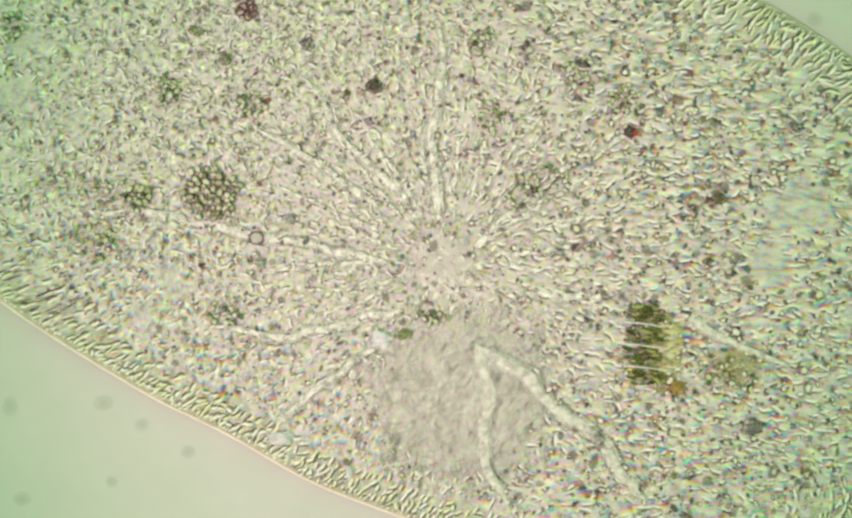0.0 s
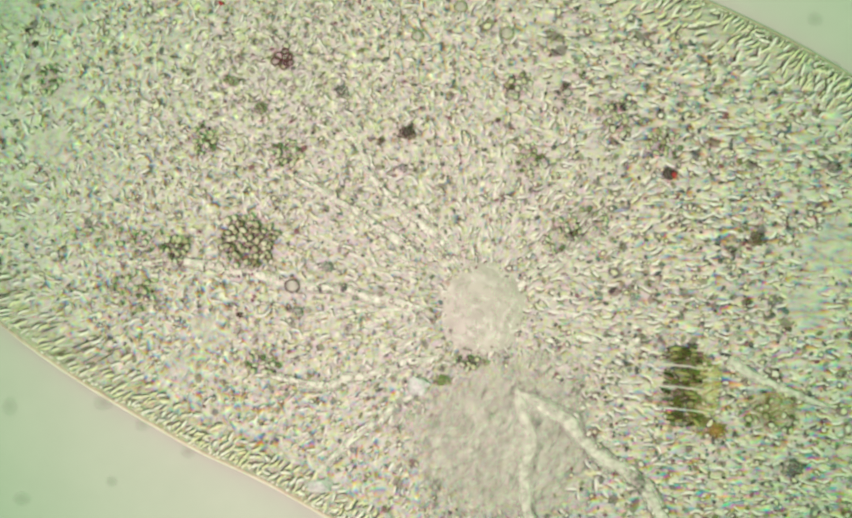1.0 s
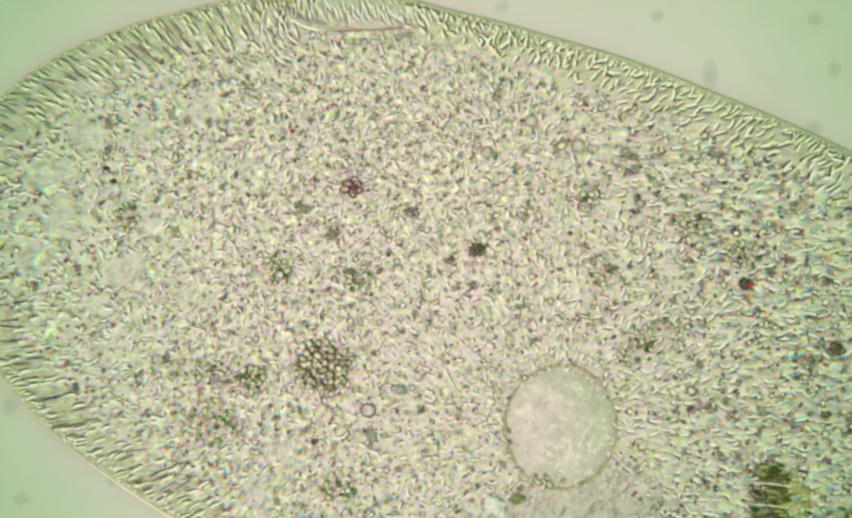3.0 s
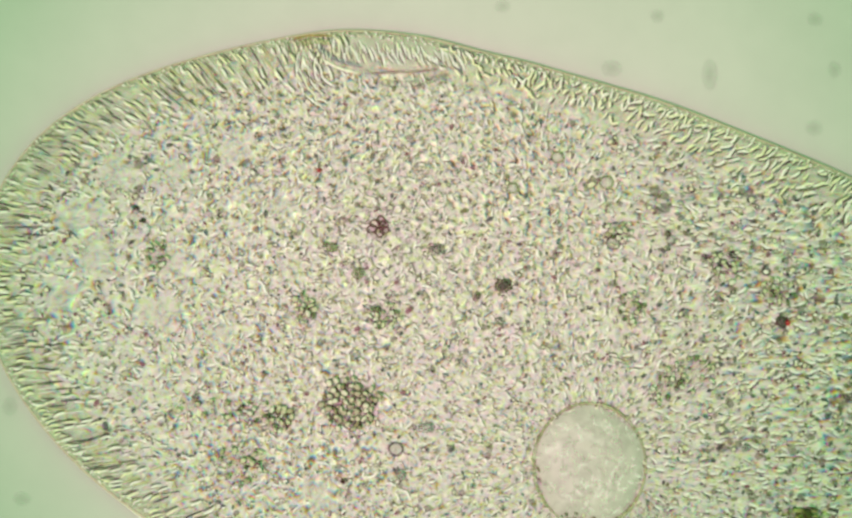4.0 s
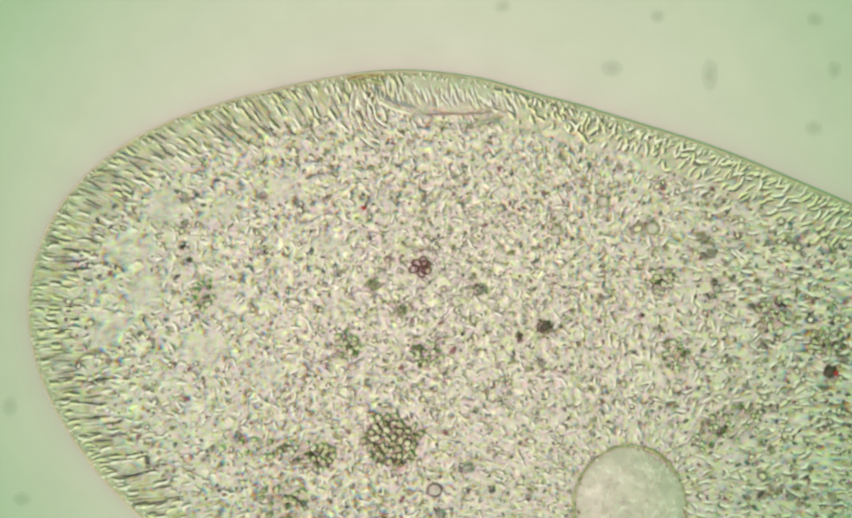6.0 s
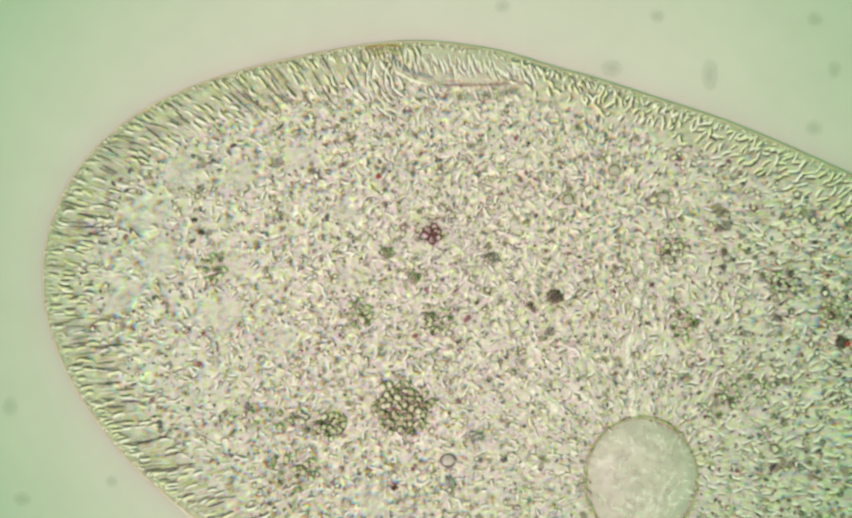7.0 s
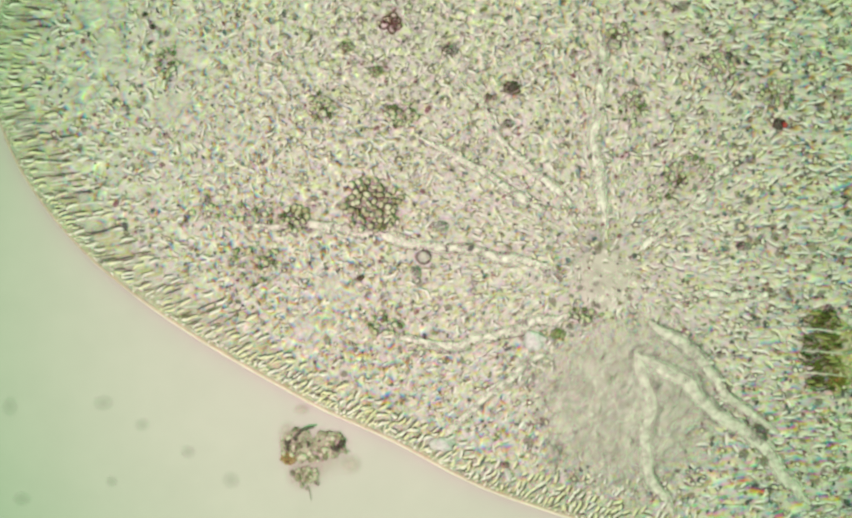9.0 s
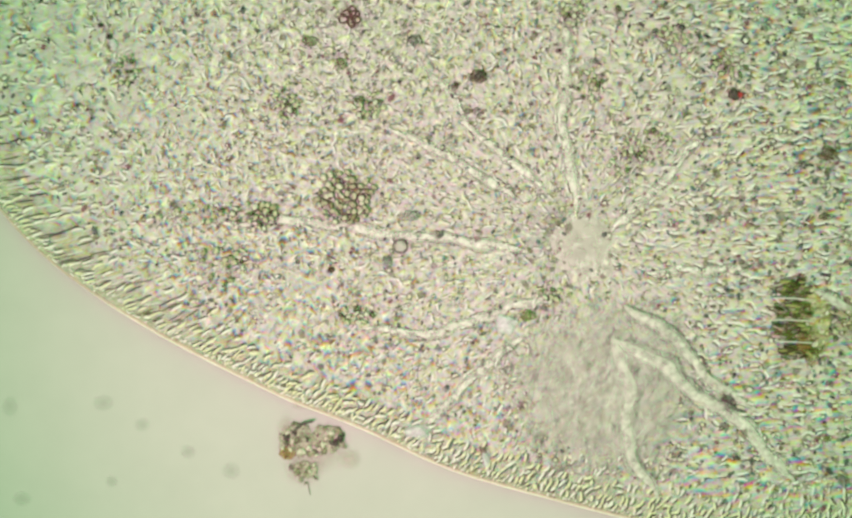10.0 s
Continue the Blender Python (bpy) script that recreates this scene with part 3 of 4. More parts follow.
def radial_at(x, y, ang, spread):
    """Round the vacuole the grains lie in rays."""
    vx, vy = 1105, 893
    q = np.hypot(x - vx, y - vy)
    ray = np.arctan2(vy - y, x - vx) + rng.normal(0, spread, len(x))
    return np.where((q < 420) & (rng.random(len(x)) < 0.45), ray, ang)


GRAIN_LAYERS, CORE_PARTS = [], []


def layer(name, v, f, material, label):
    """A joined crowd of small pieces."""
    ob = tagged(child(name, mesh_of(name, v, f, material), ciliate, label), kind="stuff")
    if "trichocyst" not in name and "cilium" not in name and "mouth" not in name:
        GRAIN_LAYERS.append(ob)
    return ob


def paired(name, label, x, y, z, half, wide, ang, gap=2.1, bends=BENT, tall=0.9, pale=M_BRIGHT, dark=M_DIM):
    """Slender clear rods: bright rod plus dark twin, imitating light bent through each."""
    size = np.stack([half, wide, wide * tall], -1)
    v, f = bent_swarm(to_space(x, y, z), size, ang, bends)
    layer("bright_" + name, v, f, pale, "bright painted highlights of " + label)
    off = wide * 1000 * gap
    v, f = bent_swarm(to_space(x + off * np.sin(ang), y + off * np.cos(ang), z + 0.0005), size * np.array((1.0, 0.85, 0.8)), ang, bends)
    layer("dark_" + name, v, f, dark, "dark painted shade beside " + label)


def build_grains():
    x, y = plan_points(16)
    d = depth_in(x, y)
    keep = (d > 60) & thinned(x, y, [NUCLEUS], 0.3) & thinned(x, y, [GROOVE], 0.0) & thinned(x, y, PALE, 0.3)
    keep &= rng.random(len(x)) < np.interp(x, [330, 520], [0.5, 1.0])
    keep[keep] &= patchy(x[keep], y[keep], 48, 0.5)
    x, y, d = x[keep], y[keep], d[keep]
    n = len(x)
    long = np.minimum(rng.gamma(6, 0.55, n) / 1000 + 0.0016, 0.011) * coarse(x)
    short = np.clip(long * rng.uniform(0.5, 0.9, n), 0.0019, 0.0058)
    size = np.stack([long, short, short * 0.75], -1)
    # grains of the hind part lie in streaks along the body
    hind = x > 1250 + 120 * rng.standard_normal(n)
    ang = radial_at(x, y, np.where(hind, rng.normal(-0.15, 0.4, n), rng.uniform(0, math.pi, n)), 0.3)
    z = rng.uniform(-0.002, 0.001, n)
    for pick, mat, name, label in ((~hind, M_GRAIN, "grain_layer", "dense pale cytoplasm grains"), (hind, M_GRAIN_HIND, "hind_grain_layer", "streaky grains tinged yellow and teal")):
        v, f = swarm(to_space(x, y, z)[pick], size[pick], ang[pick], CAP1, rough=0.06)
        layer(name, v, f, mat, label)
    # granules with a bright core and a dark collar, in drifts
    x, y = plan_points(12)
    keep = (depth_in(x, y) > 75) & thinned(x, y, [NUCLEUS], 0.16) & thinned(x, y, [GROOVE], 0.0) & thinned(x, y, PALE, 0.2)
    keep &= rng.random(len(x)) < np.interp(x, [330, 520], [0.5, 1.0])
    keep[keep] &= drifts(x[keep], y[keep], 55, 0.24, 0.5, 21)
    x, y = x[keep], y[keep]
    n = len(x)
    r = (rng.gamma(3, 0.42, n) / 1000 + 0.0011) * coarse(x)
    ang, oval = rng.uniform(0, math.pi, n), rng.uniform(1.0, 1.6, n)
    z = np.full(n, 0.0018)
    # dark collars and bright cores imitate light bent through the granules
    v, f = swarm(to_space(x, y, z), np.stack([r * oval * 1.75, r * 1.75, r * 0.5], -1), ang, CAP1, rough=0.22)
    layer("granule_collar_layer", v, f, M_COLLAR, "dark collars round small granules")
    lit = rng.random(n) < 0.6
    v, f = swarm(to_space(x, y, z + r * 0.35)[lit], np.stack([r * oval * 0.85, r * 0.85, r * 0.6], -1)[lit], ang[lit], CAP1, rough=0.06)
    layer("granule_core_layer", v, f, M_CORE, "bright yellowish cores of small granules")
    # dark dots strewn over all
    x, y = plan_points(20)
    keep = (depth_in(x, y) > 70) & thinned(x, y, [NUCLEUS, GROOVE] + PALE, 0.1) & (rng.random(len(x)) < 0.8)
    keep[keep] &= patchy(x[keep], y[keep], 60, 0.2, 5)
    x, y = x[keep], y[keep]
    n = len(x)
    r = (rng.gamma(4, 0.36, n) / 1000 + 0.0012) * coarse(x)
    v, f = swarm(to_space(x, y, np.full(n, 0.002)), np.stack([r * rng.uniform(1, 1.9, n), r, r * 0.6], -1), rng.uniform(0, 3.1, n), CAP1, rough=0.1)
    layer("speck_layer", v, f, M_SPECK, "small dark specks")
    # the larger grains that stand out singly
    me = lump("grain", M_GRAIN_ONE, 0.0085, 0.0062, 0.0065, 0.25, 1.6, 3, BALL2)
    x, y = plan_points(72, 60, 1860)
    keep = (depth_in(x, y) > 90) & clear_of(x, y, [NUCLEUS, GROOVE] + PALE)
    for px, py in list(zip(x[keep], y[keep]))[:300]:
        child("grain", me, ciliate, place=Matrix.Translation(cx(px, py, 0.003)) @ pose(0, 0, 0, 0, 0, rng.uniform(0, 360)) @ Matrix.Scale(rng.uniform(0.45, 0.85), 4))


def rod_heading(a):
    """How the rods under the skin lie: fanned back from the mouth along the fore part, square to the skin elsewhere."""
    turn = np.degrees(a) % 360
    fan = np.interp(turn, [36, 53, 70, 85, 97, 123, 130, 140, 152, 162, 175, 184, 201, 225, 250], [22, 28, 45, 80, 120, 115, 130, 145, 160, 172, 183, 187, 198, 207, 210])
    square = np.degrees(heading_in(a)) % 360
    return np.radians(np.where((turn > 36) & (turn < 250), fan, square - 25))


def rod_spread(a):
    """How untidily the rods lie there."""
    return np.interp(np.degrees(a) % 360, [45, 60, 85, 105, 120, 205, 225, 260], [0.35, 0.45, 0.5, 0.35, 0.1, 0.1, 0.4, 0.4])


def build_rods():
    fine = np.linspace(0, 2 * math.pi, 20000)
    ex, ey = edge_plan(fine)
    run = np.concatenate([[0], np.cumsum(np.hypot(np.diff(ex), np.diff(ey)))])
    rows = []
    # three staggered rows under the skin
    for start, spread, every, low, high in ((0, 4, 8.6, 0.008, 0.017), (20, 9, 10.2, 0.010, 0.020), (46, 14, 13.0, 0.010, 0.018)):
        at = np.arange(0, run[-1], every)
        at = at + rng.normal(0, every * 0.22, len(at))
        a = np.interp(at, run, fine)
        half = rng.uniform(low, high, len(at))
        px, py = edge_plan(a)
        turn = np.degrees(a) % 360
        short = np.interp(turn, [30, 55, 80, 108, 122, 200, 218, 260], [0.85, 0.75, 0.6, 0.6, 1.0, 1.0, 0.6, 0.6])
        half = half * short
        slant = np.abs(np.cos(rod_heading(a) - heading_in(a)))
        d = 6 + (start + np.abs(rng.normal(0, spread, len(at)))) * short + 1000 * half * slant
        h = heading_in(a)
        rows.append((px + d * np.cos(h), py - d * np.sin(h), half, h, a))
    x, y, half, inside, a = (np.concatenate(q) for q in zip(*rows))
    n = len(x)
    drop = slope_z(x, y)
    wave = np.array([noise.noise(Vector((p / 90, q / 90, 3))) for p, q in zip(x, y)])
    ang = rod_heading(a) + 0.25 * wave + rng.normal(0, 1, n) * rod_spread(a)
    wide = rng.uniform(0.0017, 0.0026, n)
    across = np.abs(np.cos(rod_heading(a) - inside))
    keep = clear_of(x, y, [GROOVE]) & (x < 2000) & (rng.random(n) < np.clip(1.05 * across, 0.68, 0.93))
    single = np.zeros(n, bool)
    near = np.flatnonzero(keep & (x < 620) & (half > 0.014))
    single[near[:: max(1, len(near) // 290)]] = True
    rest = keep & ~single
    paired("trichocyst_layer", "slender rods under the skin", x[rest], y[rest], drop[rest] + 0.0026, half[rest], wide[rest], ang[rest], bends=BENT[1:4], pale=M_ROD_LIGHT, dark=M_ROD_SHADE)
    # small pits close under the skin
    at = np.arange(0, run[-1], 4.6)
    a = np.interp(at + rng.normal(0, 2.0, len(at)), run, fine)
    px, py = edge_plan(a)
    h, n = heading_in(a), len(at)
    d = 4 + np.abs(rng.normal(0, 6, n))
    px, py = px + d * np.cos(h), py - d * np.sin(h)
    pick = (px < 2000) & (rng.random(n) < 0.8)
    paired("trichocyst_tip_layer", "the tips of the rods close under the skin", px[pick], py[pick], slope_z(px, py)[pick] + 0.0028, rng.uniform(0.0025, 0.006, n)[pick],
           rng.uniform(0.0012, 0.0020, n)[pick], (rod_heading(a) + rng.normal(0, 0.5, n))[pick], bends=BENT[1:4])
    v, f = swarm([(0, 0, 0)], [(0.0185, 0.0019, 0.003)], np.array([0.0]), BALL2)
    me = mesh_of("trichocyst", v, f, M_ROD_ONE)
    for i in np.flatnonzero(single)[:300]:
        child("trichocyst", me, ciliate, place=Matrix.Translation(cx(x[i], y[i], drop[i] + 0.003)) @ pose(0, 0, 0, 0, 0, math.degrees(ang[i])))
    # looser, shorter rods between the fringe and the grains, and fibres over the whole body
    x, y = plan_points(18)
    d = depth_in(x, y)
    keep = (d > 75) & thinned(x, y, [GROOVE] + PALE, 0.1) & thinned(x, y, [NUCLEUS], 0.15)
    keep[keep] &= patchy(x[keep], y[keep], 40, 0.3, 9)
    x, y, d = x[keep], y[keep], d[keep]
    n = len(x)
    a = np.arctan2(CENTRE[1] - y, x - CENTRE[0])
    ang = np.where(d < 190, rod_heading(a) + rng.normal(0, 0.3, n), rng.uniform(0, math.pi, n))
    ang = np.where((x > 1200) & (d > 120), rng.normal(-0.1, 0.35, n), ang)
    ang = radial_at(x, y, ang, 0.25)
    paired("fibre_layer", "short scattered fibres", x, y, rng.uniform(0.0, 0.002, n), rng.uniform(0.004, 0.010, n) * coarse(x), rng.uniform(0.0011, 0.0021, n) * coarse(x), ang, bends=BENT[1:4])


build_grains()
build_rods()


# ---- organs and inclusions ----
def build_fields():
    x, y, rx, ry = NUCLEUS
    nucleus = child("macronucleus", dome("macronucleus", M_NUCLEUS, rx / 1000, ry / 1000, 0.0045, 2.0, wave=0.05), ciliate,
          "large smooth greyish nucleus", Matrix.Translation(cx(x, y, 0)))
    n = 1500
    q, a = np.sqrt(rng.random(n)) * 1.05, rng.uniform(0, 2 * math.pi, n)
    size = np.stack([rng.uniform(0.008, 0.02, n), rng.uniform(0.002, 0.0038, n), np.full(n, 0.0006)], -1)
    v, f = bent_swarm(to_space(x + rx * q * np.cos(a), y + ry * q * np.sin(a), 0.0045 * (1 - np.minimum(q, 1) ** 2)), size, radians(62) + rng.normal(0, 0.55, n))
    threads = tagged(child("nucleus_thread_layer", mesh_of("nucleus_thread_layer", v, f, M_THREAD), ciliate, "faint pale threads of the nucleus"), kind="stuff")
    CORE_PARTS.extend((nucleus, threads))
    clear = dome("clear_vacuole", M_CLEAR, 1, 1, 1, 2.0, 32, 8, 0.07)
    for i, (x, y, rx, ry) in enumerate(PALE):
        child("clear_vacuole", clear, ciliate, place=Matrix.Translation(cx(x, y, 0)) @ pose(0, 0, 0, 0, 0, 50 * i) @ Matrix.Diagonal((rx / 900, ry / 900, 0.003, 1)))
    x, y, rx, ry = GROOVE
    groove = child("oral_groove", dome("oral_groove", M_PALE, rx / 1000, ry / 1000, 0.004, 3.0, 40, 8, 0.03), ciliate,
                   "smooth lens-shaped mouth groove", Matrix.Translation(cx(x, y, -0.003)))
    base = cx(x, y, -0.003)
    lines = [("groove_edge", M_SLATE, [(632, 112), (668, 136), (716, 150)], 0.0055), ("groove_lip", M_CHIP, [(640, 134), (672, 152), (712, 163)], 0.0035), ("groove_edge", M_RED_FAINT, [(728, 162), (800, 162), (855, 158)], 0.0026),
             ("groove_edge", M_DIM_EDGE, [(705, 152), (752, 178), (812, 184), (876, 168)], 0.008), ("groove_lip", M_ORANGE, [(588, 96), (620, 91), (662, 92)], 0.0026),
             ("groove_lip", M_RIM_OLIVE, [(596, 104), (630, 101), (660, 108)], 0.007)]
    for i, (name, mat, path, r) in enumerate(lines):
        child(name, tube(name, mat, [cx(px, py, 0.004) - base for px, py in path], r, seed=i + 40), groove)
    n = 84
    t = np.linspace(0, 1, n) + rng.normal(0, 0.006, n)
    px, py = 640 + 262 * t, 104 + 34 * t ** 2 + rng.uniform(2, 34, n) * (1 - 0.4 * t)
    paired("groove_cilium_layer", "the cilia of the mouth", px, py, np.full(n, 0.0035), rng.uniform(0.008, 0.016, n), rng.uniform(0.0013, 0.0021, n),
           radians(-72) + 0.35 * (t - 0.5) + rng.normal(0, 0.12, n), bends=BENT[1:4])
    # curved rows that sweep round the fore corner of the mouth
    n = 40
    t, row = rng.random(n), rng.integers(0, 5, n)
    turn = radians(150) + radians(95) * t
    px, py = 668 + (30 + 11 * row) * np.cos(turn), 150 - (34 + 11 * row) * np.sin(turn)
    paired("mouth_corner_layer", "curved rows at the corner of the mouth", px, py, np.full(n, 0.003), rng.uniform(0.008, 0.014, n), rng.uniform(0.0013, 0.002, n), turn + math.pi / 2, bends=BENT[1:4])


def bead_mesh(r, material, seed):
    """One food bead: a clear round core in a dark collar."""
    v0, f0 = BALL1
    wob = np.array([1 + 0.22 * noise.noise(Vector(p) * 1.5 + Vector((seed, 1, 2))) for p in v0])[:, None]
    shell = v0 * wob * np.array((r * 1.15, r * 1.0, r * 0.15))
    core = v0 * wob * np.array((r * 0.84, r * 0.70, r * 0.5)) + np.array((r * 0.06, r * 0.1, r * 0.22))
    me = mesh_of("bead", np.concatenate([shell, core]), np.concatenate([f0, f0 + len(v0)]), M_COLLAR_ONE if material is M_BEAD else M_COLLAR_LOOSE)
    me.materials.append(material)
    me.polygons.foreach_set("material_index", [0] * len(f0) + [1] * len(f0))
    return me


def bead_cluster(name, x, y, rx, ry, count, bead=0.0055, label="", seed=0, bedding=None):
    """A food vacuole packed with olive beads, each a piece of its own."""
    base = cx(x, y, 0.004)
    ob = child(name, lump(name, bedding or M_BEDDING_THIN, rx / 1000 * 0.95, ry / 1000 * 0.95, 0.002, 0.35, 1.8, seed, BALL2), ciliate, label, Matrix.Translation(base))
    me = bead_mesh(bead, M_BEAD if bedding else M_BEAD_LOOSE, seed)
    r2 = random.Random(seed)
    done = []
    for _ in range(count * 12):
        a, r = r2.uniform(0, 2 * math.pi), math.sqrt(r2.random())
        r *= 1 + 0.38 * noise.noise(Vector((math.cos(a) * 1.7, math.sin(a) * 1.7, seed)))
        p = Vector((rx / 1000 * r * math.cos(a), ry / 1000 * r * math.sin(a), 0.0045))
        if all((p - q).length > bead * r2.uniform(1.1, 1.8) for q in done):
            done.append(p)
            child("bead", me, ob, place=Matrix.Translation(p) @ pose(0, 0, 0, 0, 0, r2.uniform(0, 360)) @ Matrix.Diagonal((r2.uniform(0.7, 1.45), r2.uniform(0.7, 1.3), 1, 1)))
        if len(done) >= count:
            break
    return ob


def build_inclusions():
    parts = {}
    drops = []
    parts["cluster"] = bead_cluster("food_vacuole", 672, 765, 50, 44, 92, 0.0069, "round food vacuole packed with olive beads", 2, M_BEDDING)
    for i, (x, y, rx, ry, n) in enumerate([(733, 608, 27, 25, 24), (543, 790, 25, 22, 16), (465, 875, 48, 40, 14), (1376, 533, 42, 34, 14), (1300, 735, 48, 32, 14),
                                           (1468, 586, 34, 24, 16), (420, 772, 60, 20, 7), (500, 780, 50, 22, 7), (590, 590, 22, 30, 14), (320, 490, 22, 26, 12),
                                           (1082, 990, 28, 13, 8), (1190, 610, 24, 34, 14), (1250, 760, 36, 26, 8), (700, 1000, 34, 20, 12), (1170, 470, 26, 24, 12), (1655, 1098, 56, 40, 14)]):
        parts["loose%d" % i] = bead_cluster("food_vacuole", x, y, rx, ry, int(n * 1.15), 0.0062, "loose cluster of olive beads", 2 * i + 4)
    # green food: four stacked lumps with pale gaps
    base = cx(1484, 1036, 0.002)
    food = new("green_food_mass")
    food.parent = ciliate
    food.matrix_basis = Matrix.Translation(base)
    tagged(food, "stack of four olive green food lumps")
    for i, (dx, dy, rx, ry) in enumerate([(-10, -58, 33, 14), (-9, -20, 36, 15), (-8, 20, 36, 16), (-2, 56, 34, 12)]):
        child("green_lump", lump("green_lump", M_GREEN, rx / 1000, ry / 1000, 0.009, 0.7, 3.6, 11 + i, BALL4), food, place=Matrix.Translation((dx / 1000, -dy / 1000, 0)) @ pose(0, 0, 0, 0, 0, -8))
    child("green_film", lump("green_film", M_GREEN_FILM, 0.030, 0.070, 0.003, 0.5, 1.8, 31), food, "thin yellow-green film", Matrix.Translation((0.028, -0.006, 0)))
    for i, dy in enumerate((-40, 0, 40)):
        child("pale_gap", tube("pale_gap", M_GAP, [(-0.050, (5 - dy) / 1000, 0.011), (-0.008, (1 - dy) / 1000, 0.012), (0.030, (-5 - dy) / 1000, 0.011)], 0.0017, seed=70 + i), food)
    child("olive_patch", dome("olive_patch", M_MIST, 1, 1, 1, 2.0, 32, 8, 0.09), ciliate, "faint diffuse olive patch", Matrix.Translation(cx(1658, 1098, 0.003)) @ Matrix.Diagonal((0.072, 0.054, 0.002, 1)))
    r4 = random.Random(3)
    me = lump("green_grain", M_GREEN_GRAIN, 0.0095, 0.0032, 0.004, 0.35, 1.7, 2, BALL2)
    for row, dy in enumerate((-58, -20, 20, 56)):
        for k in range(17):
            child("green_grain", me, food, place=Matrix.Translation((r4.triangular(-0.046, 0.032, -0.02), (r4.gauss(0, 8) - dy) / 1000, 0.009)) @ pose(0, 0, 0, 0, 0, r4.gauss(-12, 16)) @ Matrix.Scale(r4.uniform(0.6, 1.2), 4))
    fore = [
            (954, 556, 19, 14, M_BROWN, "dark brown oval body", 1), (905, 573, 8, 9, M_BROWN, "small dark body", 2), (1450, 640, 14, 10, M_RED, "black and red speck", 3),
            (1634, 766, 18, 15, M_BROWN, "reddish dark body", 4), (808, 815, 16, 12, M_GREY, "grey oval droplet", 5), (1556, 1124, 18, 14, M_ORANGE, "orange-brown speck", 6),
            (1693, 1195, 24, 18, M_INK, "dark bluish body", 7), (1261, 501, 7, 6, M_INK, "dark round body", 8), (835, 488, 15, 12, M_INK, "dark round body", 9),
            (1779, 633, 15, 11, M_INK, "dark uneven body", 10), (1615, 885, 12, 8, M_BROWN, "dark brown oval body", 11), (1030, 1022, 15, 11, M_MOSS, "small bright green body", 12),
            (983, 1033, 24, 20, M_MILK, "pale lumpy body", 13), (804, 1222, 24, 14, M_MILK, "milky lilac body under the skin", 14), (926, 1280, 8, 17, M_MILK, "milky sliver under the skin", 15)]
    hind = [
            (285, 400, 6, 5, M_INK_HARD, "black dot", 16), (298, 424, 7, 5, M_INK_HARD, "black dot", 31), (304, 439, 9, 12, M_MILK, "bright white fleck", 32), (386, 750, 7, 12, M_INK, "dark speck", 17), (640, 480, 17, 10, M_OLIVE_BODY, "olive body", 18),
            (690, 528, 13, 12, M_OLIVE_BODY, "olive body", 19), (1262, 474, 8, 8, M_BROWN, "dark brown oval body", 20), (945, 620, 11, 9, M_INK, "dark round body", 21),
            (760, 900, 12, 14, M_GREY, "grey oval droplet", 22), (1130, 535, 6, 5, M_RED, "red speck", 23), (655, 910, 7, 6, M_RED, "red speck", 24),
            (1330, 520, 9, 8, M_INK, "dark round body", 25), (1380, 515, 9, 10, M_INK, "dark round body", 26), (1400, 870, 11, 8, M_GREY, "grey oval droplet", 27),
            (1588, 784, 12, 9, M_INK, "dark round body", 28), (1405, 1220, 16, 20, M_INK, "dark round body", 29), (922, 1262, 8, 8, M_RED_FAINT, "red speck", 30), (623, 338, 5, 5, M_SCARLET, "tiny red dot", 33)]
    for x, y, rx, ry, mat, label, s in fore + hind:
        parts[s] = child("inclusion", lump("inclusion", mat, rx / 1150, ry / 1150, 0.007, 0.65, 2.3, s, BALL3 if rx > 12 else BALL2), ciliate, label, Matrix.Translation(cx(x, y, 0.003)))
        if mat is not M_PALE:
            child("core", lump("core", M_INK_HARD if s in (1, 3) else mat, rx / (1150 if s == 3 else 1650), ry / (1150 if s == 3 else 1650), 0.007, 0.5, 1.7, s + 50, BALL2), parts[s], place=pose(0.0015 * (s % 3 - 1), 0.001 * (s % 2), 0.003, 0, 0, 37 * s))
    child("red_side", lump("red_side", M_SCARLET, 0.005, 0.006, 0.006, 0.3, 1.9, 77, BALL2), parts[3], "bright red side", Matrix.Translation((0.009, -0.001, 0.005)))
    # dark red crystal rosette
    ros = new("crystal_rosette")
    ros.parent = ciliate
    ros.matrix_basis = Matrix.Translation(cx(721, 437, 0.004))
    tagged(ros, "dark red rosette of blunt crystals")
    parts["red"] = ros
    me = ring("crystal", M_RED, 0.0085, 0.0068, 0.0020, 14)
    for i in range(6):
        a = i * math.pi / 3 + 0.3
        child("crystal", me, ros, place=Matrix.Translation(((0.006 + 0.003 * (i * 5 % 4)) * 1.1 * math.cos(a), (0.013 - 0.002 * (i % 3)) * math.sin(a), 0.001 * (i % 2))) @ pose(0, 0, 0, 0, 0, math.degrees(a) + 20 * (i % 3)))
    # ring-shaped droplets
    for i, (x, y, r) in enumerate([(751, 855, 13), (1160, 487, 12), (1268, 486, 8), (1060, 325, 11), (975, 378, 10), (1150, 375, 12)]):
        drop = child("droplet", lump("droplet", M_PALE, r / 1000, r / 1000 * 0.9, 0.006, 0.1, 1.0, i, BALL2), ciliate, place=Matrix.Translation(cx(x, y, 0.002)))
        drops.append(drop)
